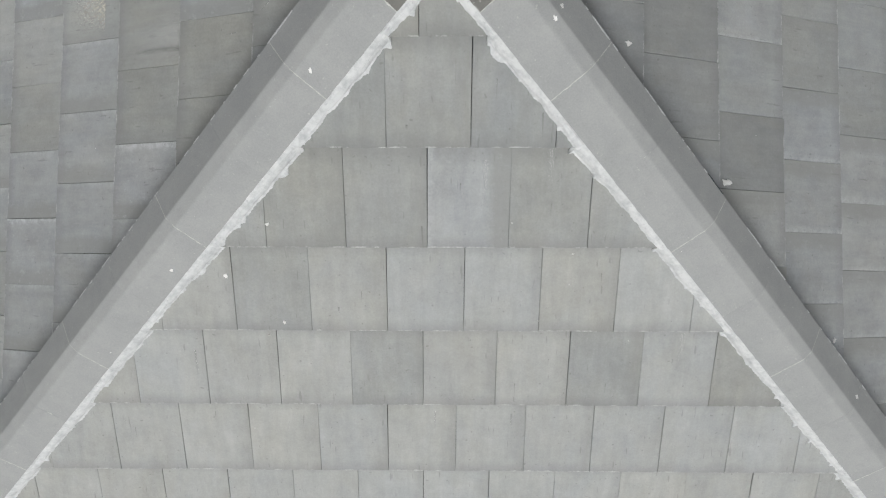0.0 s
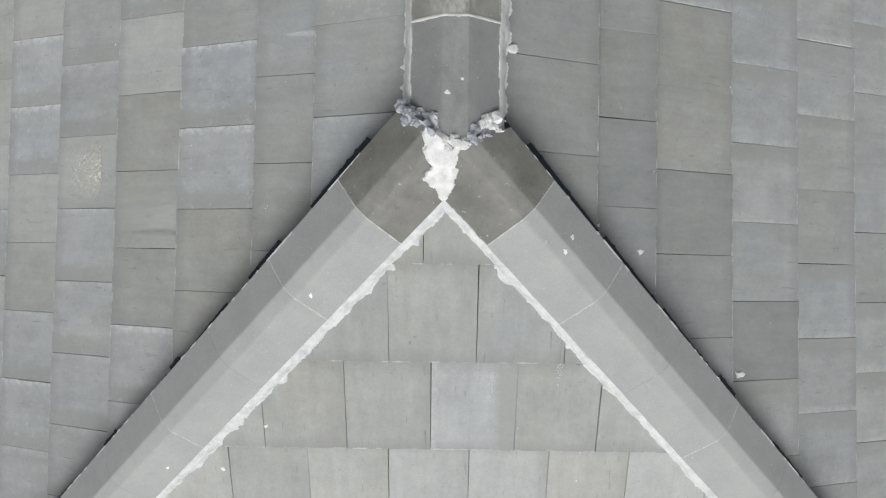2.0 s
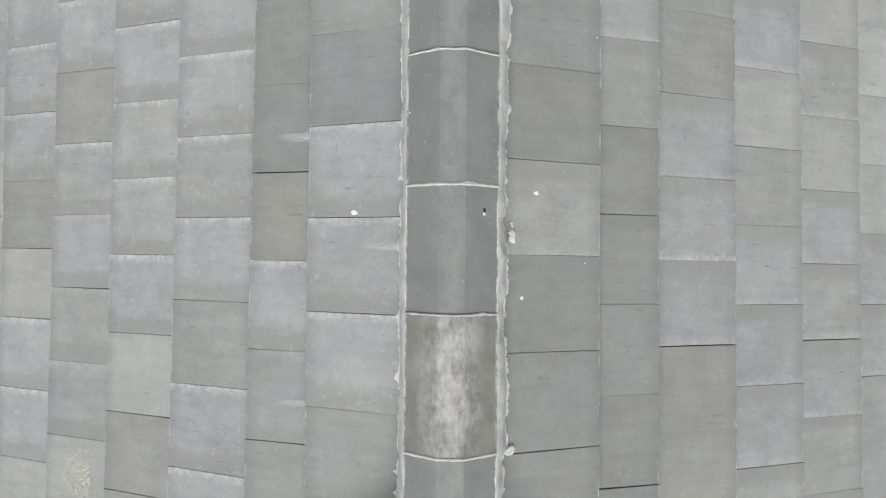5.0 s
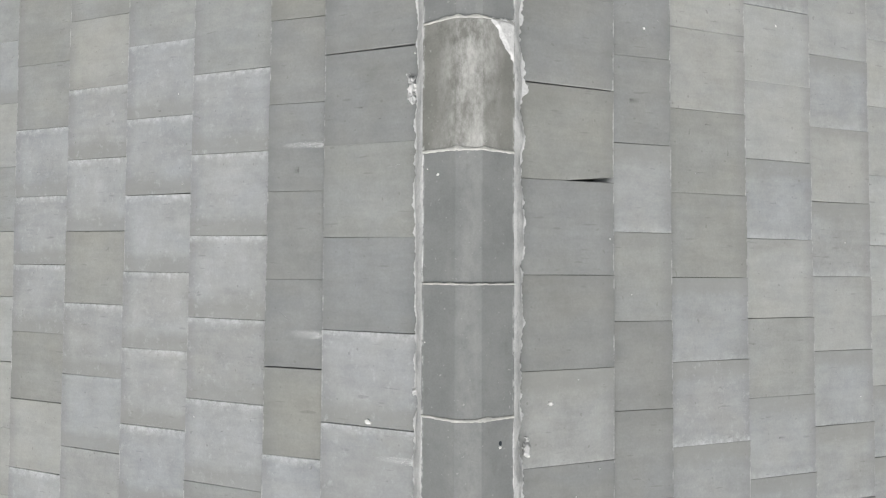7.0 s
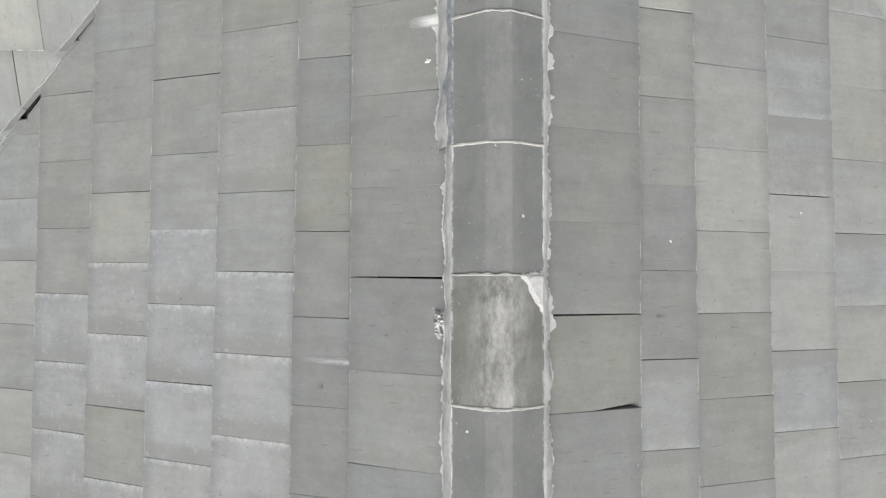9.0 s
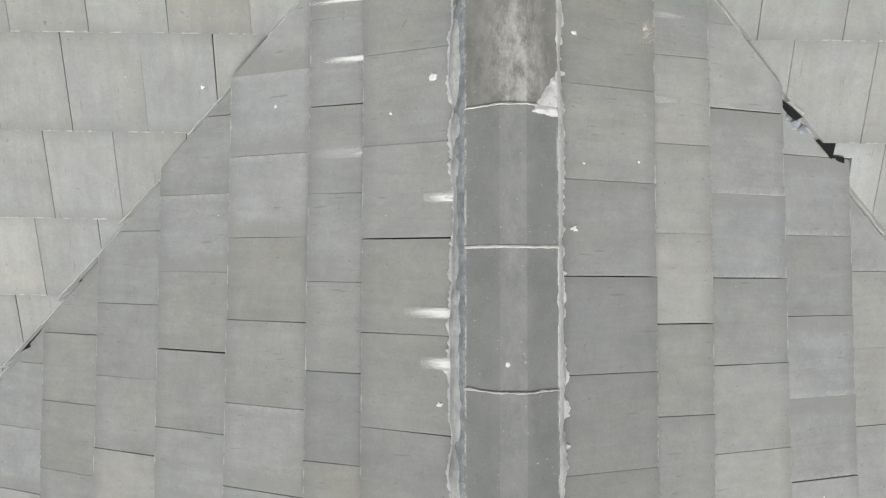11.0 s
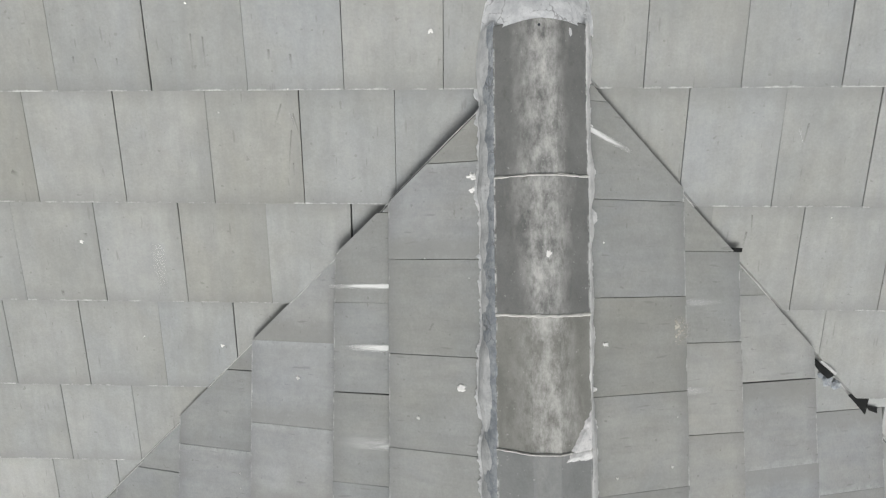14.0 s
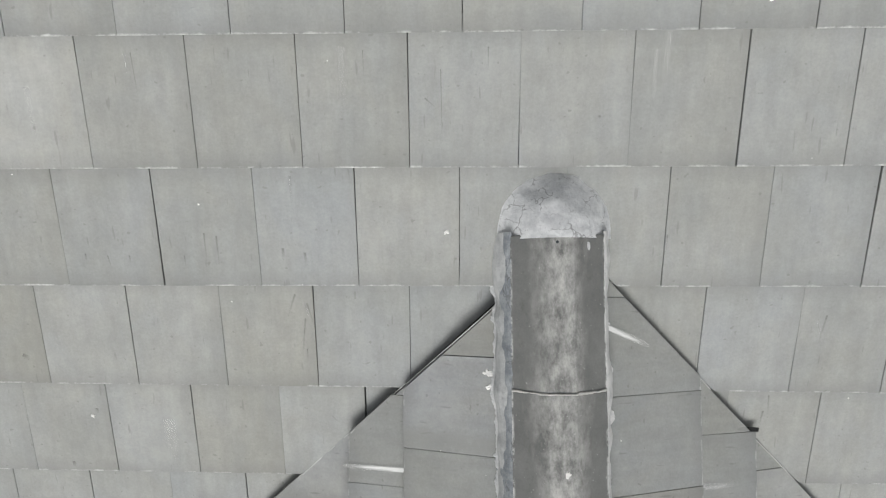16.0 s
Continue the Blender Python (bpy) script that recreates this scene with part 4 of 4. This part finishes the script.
for face, x, y, wide, length, turn in (
        ("main", 0.290, 7.587, 0.018, 0.17, 0), ("main", -0.889, 7.241, 0.012, 0.10, 0), ("main", -1.359, 7.091, 0.006, 0.06, 0),
        ("main", -1.696, 7.525, 0.030, 0.20, 0), ("main", -0.681, 7.614, 0.030, 0.20, 0), ("hip", -1.212, -0.490, 0.012, 0.15, 0),
        ("hip", 1.573, -0.720, 0.012, 0.05, 0), ("hip", 0.168, 0.372, 0.030, 0.20, 0), ("hip", -0.046, -0.813, 0.012, 0.10, 0),
        ("hip", 0.341, -0.824, 0.012, 0.08, 0)):
    lime_run(face, x, y, wide, length, MAT_SMEAR_FAINT, turn)

# ---- valleys ----
for line, face, seed, far in ((VAL_W, "west", 3.0, -3.1), (VAL_E, "east", 8.0, 3.1)):
    bm = bmesh.new()
    rows = []
    sgn = -1 if face == "west" else 1
    side = Vector((line[1], -1, 0)).normalized()
    for i in range(500):
        x = sgn * 0.19 + (far - sgn * 0.19) * i / 499
        y = line[0] + line[1] * x
        tops = max(tile_top(face, x, y), tile_top("main", x, y))
        z = min(tops + 0.001, tops - (0.004 if face == "west" else 0.026) + 0.014 * noise.noise((x * 5, seed, 0)) + 0.009 * noise.noise((x * 19, seed, 2)))
        c = Vector((x, y, z)) + side * (0.003 * noise.noise((x * 3, seed, 5)) + (0.005 if face == "east" else 0.026 if x < -1.45 else 0.010))
        rows.append([bm.verts.new(c + side * o + Vector((0, 0, dz))) for o, dz in ((-0.0013, -0.008), (-0.0013, 0), (0.0013, 0), (0.0013, -0.008))])
    for a, b in zip(rows, rows[1:]):
        for k in range(3):
            bm.faces.new((a[k], b[k], b[k + 1], a[k + 1]))
    bmesh.ops.recalc_face_normals(bm, faces=bm.faces)
    tagged(part("valley_flashing", bm, MAT_ZINC), "thin pale metal valley edge between two tiled slopes", "flashing", "valleys of the roof")


def scrap_bmesh(points, thick=0.003):
    bm = bmesh.new()
    bm.faces.new([bm.verts.new(p) for p in points])
    bmesh.ops.triangulate(bm, faces=bm.faces[:])
    r = bmesh.ops.extrude_face_region(bm, geom=bm.faces[:])
    for v in r["geom"]:
        if isinstance(v, bmesh.types.BMVert):
            v.co.z -= thick
    bmesh.ops.recalc_face_normals(bm, faces=bm.faces)
    return bm


def scrap(points, mat, name, words, lift=0.007):
    rest = sum(slope_top(x, y) for x, y, _ in points) / len(points) + lift
    co = [(x, y, rest + up * 0.4) for x, y, up in points]
    tagged(part(name, scrap_bmesh(co), mat), words, "debris", "debris in the valley")


scrap([(1.385, 5.686, 0.006), (1.423, 5.702, 0.014), (1.480, 5.716, 0.02), (1.454, 5.602, 0.004), (1.421, 5.644, 0.004)], MAT_SCRAP, "felt_scrap", "torn black felt flap in the roof valley")
scrap([(0.766, 6.317, 0.004), (0.824, 6.313, 0.01), (0.821, 6.297, 0.01), (0.773, 6.298, 0.004)], MAT_SCRAP, "felt_scrap", "torn black felt flap in the roof valley")
scrap([(1.472, 5.620, 0.004), (1.487, 5.629, 0.012), (1.540, 5.620, 0.01), (1.542, 5.594, 0.004)], MAT_SCRAP, "felt_scrap", "torn black felt flap in the roof valley")
scrap([(1.206, 5.845, 0.004), (1.222, 5.854, 0.008), (1.304, 5.778, 0.01), (1.277, 5.763, 0.004), (1.246, 5.791, 0.004)], MAT_SCRAP, "felt_scrap", "folded black felt strip in the roof valley")
scrap([(1.234, 5.839, 0.012), (1.248, 5.843, 0.014), (1.305, 5.790, 0.016), (1.298, 5.781, 0.014)], MAT_ZINC, "metal_sliver", "thin bright metal sliver in the roof valley", 0.010)
for i, (x, y, r) in enumerate(((1.284, 5.755, 0.016), (1.326, 5.731, 0.014), (1.252, 5.778, 0.009))):
    ob = part("mortar_lump", lump_bmesh(r * 1.4, 60 + i * 3), MAT_MORTAR_GREY, at=pose(x, y, slope_top(x, y) + r * 0.5, 0, 0, 40 + i * 50))
    tagged(ob, "broken pale mortar lump in the roof valley", "debris", "debris in the valley")


# ---- roof slopes, tile by tile ----
rng = random.Random(5)
# tiles bleached by lime, streaked or browner than the rest: a point in each
LIMED = [(-1.803, 2.635), (-0.375, 2.254), (-0.365, 1.914), (-2.225, 1.797), (-2.221, 1.455), (-1.411, 2.113), (-1.035, 2.312), (-1.022, 1.579), (-1.061, 1.218), (-0.692, 2.097), (-1.433, 0.382), (-2.19, 0.04),
         (-2.204, 2.832), (-1.005, 2.291), (-2.185, 3.538), (-2.205, 3.216), (-1.779, 3.71), (-1.798, 3.368), (-1.366, 3.871), (-1.393, 3.532), (-1.392, 3.19), (-1.402, 2.838), (-1.414, 2.5),
         (-0.995, 3.692), (-1.005, 3.34), (-1.005, 2.999), (-1.013, 2.654), (-0.374, 2.653), (1.017, 2.463)]
STREAKED = [(1.442, 3.353), (1.786, 3.856), (1.008, 5.61), (1.008, 5.26), (1.394, 5.412), (1.398, 4.742), (0.086, 0.248), (-1.354, 5.358), (1.01, 2.717), (0.404, 2.398), (0.713, 3.236), (-0.364, 1.264), (-1.421, 2.182), (-0.375, 2.365), (-2.399, 5.358), (-1.713, 7.472)]
BROWNER = [(-1.021, 0.91), (-1.445, 0.734), (-1.409, 1.425), (1.025, 1.759), (1.027, 1.4), (1.846, 1.026), (-0.366, 5.083), (-0.366, 4.714), (-1.006, 4.75), (-1.798, 3.036), (-2.225, 2.573), (-0.603, 0.228),
           (-0.072, 0.625), (1.421, -0.515), (-1.425, 0.981), (1.011, 3.519), (0.384, 3.524), (1.013, 3.17), (-1.405, 4.589)]
DULL = [(0.384, 1.023), (0.384, 1.375), (0.383, 1.722), (0.383, 2.074), (0.384, 2.429), (0.382, 2.771), (0.383, 3.125), (0.705, 1.205), (0.706, 1.557), (0.706, 1.908), (0.707, 0.857), (1.028, 0.609), (1.026, 0.958), (1.456, 0.413)]
OPEN_JOINTS = [(-0.366, 5.234), (-0.366, 4.894), (-1.387, 4.764), (-1.384, 4.405), (0.374, 5.103), (0.374, 4.755), (0.702, 4.918), (0.701, 4.565), (1.034, 5.789), (1.034, 5.079), (1.392, 4.203), (1.036, 1.951), (1.824, 1.926),
               (-0.682, 2.643), (-0.366, 3.846), (0.385, 3.717), (-0.684, 6.306), (-1.226, 5.957), (0.578, 7.458), (0.92, 7.456), (-1.382, 7.212)]


# paler tiles of the main slope
PALER = [(-2.433, 5.197), (-1.689, 7.46)]


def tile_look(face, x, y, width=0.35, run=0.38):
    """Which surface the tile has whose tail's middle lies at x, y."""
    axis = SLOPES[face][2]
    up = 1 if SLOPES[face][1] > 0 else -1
    for points, mat in ((LIMED, MAT_TILE_PALE), (STREAKED, MAT_TILE_STREAK), (BROWNER, MAT_TILE_WARM), (DULL, MAT_TILE_DARK), (PALER, MAT_TILE_PALER)):
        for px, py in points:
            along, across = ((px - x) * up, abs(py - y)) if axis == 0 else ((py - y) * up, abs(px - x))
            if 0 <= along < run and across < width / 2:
                return MAT_TILE_PALER if face == "main" and mat is MAT_TILE_STREAK else mat
    # by place: paler low on the hip and outward, duller near the ridge
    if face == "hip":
        return (MAT_TILE_PALER if rng.random() < 0.9 else MAT_TILE) if y < -0.2 else (MAT_TILE, MAT_TILE, MAT_TILE, MAT_TILE_WARM)[rng.randrange(4)]
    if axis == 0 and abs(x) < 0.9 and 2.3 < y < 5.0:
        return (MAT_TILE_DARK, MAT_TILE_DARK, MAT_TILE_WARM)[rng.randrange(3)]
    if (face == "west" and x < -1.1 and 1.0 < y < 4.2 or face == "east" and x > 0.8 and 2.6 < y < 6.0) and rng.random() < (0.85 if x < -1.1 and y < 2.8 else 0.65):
        return MAT_TILE_PALER
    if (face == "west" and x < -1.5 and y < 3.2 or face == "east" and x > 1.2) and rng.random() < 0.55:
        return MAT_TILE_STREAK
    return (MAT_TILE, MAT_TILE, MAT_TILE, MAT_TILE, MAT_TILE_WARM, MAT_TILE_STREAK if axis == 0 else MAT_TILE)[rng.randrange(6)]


# two wing tiles keep an uncut corner that lies over the valley; the main slope's tiles are notched round it
CORNERS = [(0.816, 6.303), (1.582, 5.621)]


def notch(bm):
    """Takes the corner of a wing tile out of a main tile."""
    xs, ys = [v.co.x for v in bm.verts], [v.co.y for v in bm.verts]
    for x, y in CORNERS:
        if min(xs) < x - 0.005 and max(xs) > x + 0.002 and min(ys) < y and max(ys) > y:
            other = bm.copy()
            for b, planes in ((bm, [(Vector((x, 0, 0)), Vector((-1, 0, 0)))]), (other, [(Vector((x, 0, 0)), Vector((1, 0, 0))), (Vector((0, y, 0)), Vector((0, -1, 0)))])):
                for p, nrm in planes:
                    r = bmesh.ops.bisect_plane(b, geom=b.verts[:] + b.edges[:] + b.faces[:], plane_co=p, plane_no=nrm, clear_outer=True)
                    bmesh.ops.edgenet_fill(b, edges=[e for e in r["geom_cut"] if isinstance(e, bmesh.types.BMEdge)])
            me = bpy.data.meshes.new("tile")
            other.to_mesh(me)
            bm.from_mesh(me)
            bpy.data.meshes.remove(me)
            other.free()


def cut_away(face, bm, m):
    """Cuts a tile along the hips and valleys; False when nothing is left."""
    bm.transform(m)
    cuts = CUTS[face]
    if face == "main":
        mid = sum((v.co.x for v in bm.verts)) / len(bm.verts)
        low = min(v.co.y for v in bm.verts)
        cuts = [] if low > 7.0 else [side_of(VAL_W, True, -0.024)] if mid < -1.45 else [cuts[0]] if mid < 0 else [cuts[1]]
        cuts = cuts + [(Vector((-3.3, 0, 0)), Vector((-1, 0, 0))), (Vector((3.3, 0, 0)), Vector((1, 0, 0)))]
    hit = False
    if face == "west" and sum(v.co.y for v in bm.verts) / len(bm.verts) > 6.4:
        cuts = [side_of(VAL_W, False, 0.016)]
    if face == "east":
        ex, ey = max(v.co.x for v in bm.verts), max(v.co.y for v in bm.verts)
        if any(abs(ex - x) < 0.05 and abs(ey - y) < 0.05 for x, y in CORNERS):
            cuts = cuts[:1]
    if face == "east" and (Vector((0.39, 3.54, 0)) - sum((v.co for v in bm.verts), Vector()) / len(bm.verts)).xy.length < 0.14:
        cuts = cuts + [(Vector((0.42, 3.368, 0)), Vector((0.11, -1, 0)).normalized())]
    for p, nrm in cuts:
        d = [(v.co - p).dot(nrm) for v in bm.verts]
        if not d or min(d) >= 0:
            return None
        if max(d) > 0:
            hit = True
            geo = bm.verts[:] + bm.edges[:] + bm.faces[:]
            r = bmesh.ops.bisect_plane(bm, geom=geo, plane_co=p, plane_no=nrm, clear_outer=True)
            bmesh.ops.edgenet_fill(bm, edges=[e for e in r["geom_cut"] if isinstance(e, bmesh.types.BMEdge)])
    if face == "main" and hit:
        notch(bm)
    bm.transform(m.inverted())
    return hit


def slip(m, width, length):
    """How far a tile has slipped sideways from an open joint."""
    for x, y in OPEN_JOINTS:
        p = m.inverted() @ Vector((x, y, m.translation.z))
        if -length < p.y < 0.02 and abs(abs(p.x) - width / 2) < 0.06:
            return -0.0016 if p.x > 0 else 0.0016
    return 0.0


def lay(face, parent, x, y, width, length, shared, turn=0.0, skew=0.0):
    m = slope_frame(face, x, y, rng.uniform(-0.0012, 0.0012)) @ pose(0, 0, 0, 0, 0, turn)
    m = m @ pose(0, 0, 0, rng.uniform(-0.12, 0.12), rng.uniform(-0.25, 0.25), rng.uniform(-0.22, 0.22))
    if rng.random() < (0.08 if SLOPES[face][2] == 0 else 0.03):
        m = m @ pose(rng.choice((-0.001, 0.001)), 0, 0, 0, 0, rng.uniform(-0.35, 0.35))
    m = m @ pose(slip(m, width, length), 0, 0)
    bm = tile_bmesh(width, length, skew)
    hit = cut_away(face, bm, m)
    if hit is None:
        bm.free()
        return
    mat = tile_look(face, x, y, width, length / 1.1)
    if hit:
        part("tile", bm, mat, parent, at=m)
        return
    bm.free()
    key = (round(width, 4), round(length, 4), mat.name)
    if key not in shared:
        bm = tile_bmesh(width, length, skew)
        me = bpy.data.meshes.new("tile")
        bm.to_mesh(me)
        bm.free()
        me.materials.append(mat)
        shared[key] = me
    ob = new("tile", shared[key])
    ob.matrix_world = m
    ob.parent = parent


for face, courses in (("west", WEST), ("east", EAST)):
    slope = thing("roof_slope", "grey flat concrete tiles in staggered courses beside the ridge", "roof", "structure")
    shared, c1 = {}, SLOPES[face][1]
    before = 0.12 * (-1 if face == "west" else 1)
    for tail, w, first, drift in courses:
        run = abs(tail - before) * math.hypot(1, c1)
        lo, hi = (HIP_W if face == "west" else HIP_E), (VAL_W if face == "west" else VAL_E)
        joints = [first + k * w for k in range(-8, 22)]
        joints = [y + float(np.interp(y, *zip(*WARP))) for y in joints]
        for a, b in zip(joints, joints[1:]):
            y = (a + b) / 2
            if lo[0] + lo[1] * tail - 0.5 < y < hi[0] + hi[1] * before + 0.6:
                lay(face, slope, tail + drift * (y - 3.4), y, round(b - a, 4), run, shared, -0.35)
        before = tail

for face, courses in (("hip", HIP_ROWS), ("main", MAIN_ROWS)):
    slope = thing("roof_slope", "pale grey flat concrete tiles in broken bond on the " + ("hipped roof end" if face == "hip" else "main roof above the ridge"), "roof", "structure")
    shared, c1 = {}, SLOPES[face][1]
    before = courses[0][0] + 0.39
    for tail, w, slant, joints in courses:
        run = (before - tail) * math.hypot(1, c1)
        while joints[0] > -3.3:
            joints.insert(0, joints[0] - w)
        while joints[-1] < 3.3:
            joints.append(joints[-1] + w)
        for a, b in zip(joints, joints[1:]):
            mid = (a + b) / 2
            turn = 0.0 if face == "hip" else math.degrees(slant)
            lay(face, slope, mid, tail + slant * mid, round(b - a, 3), run, shared, turn, slant if face == "hip" else 0.0)
        before = tail
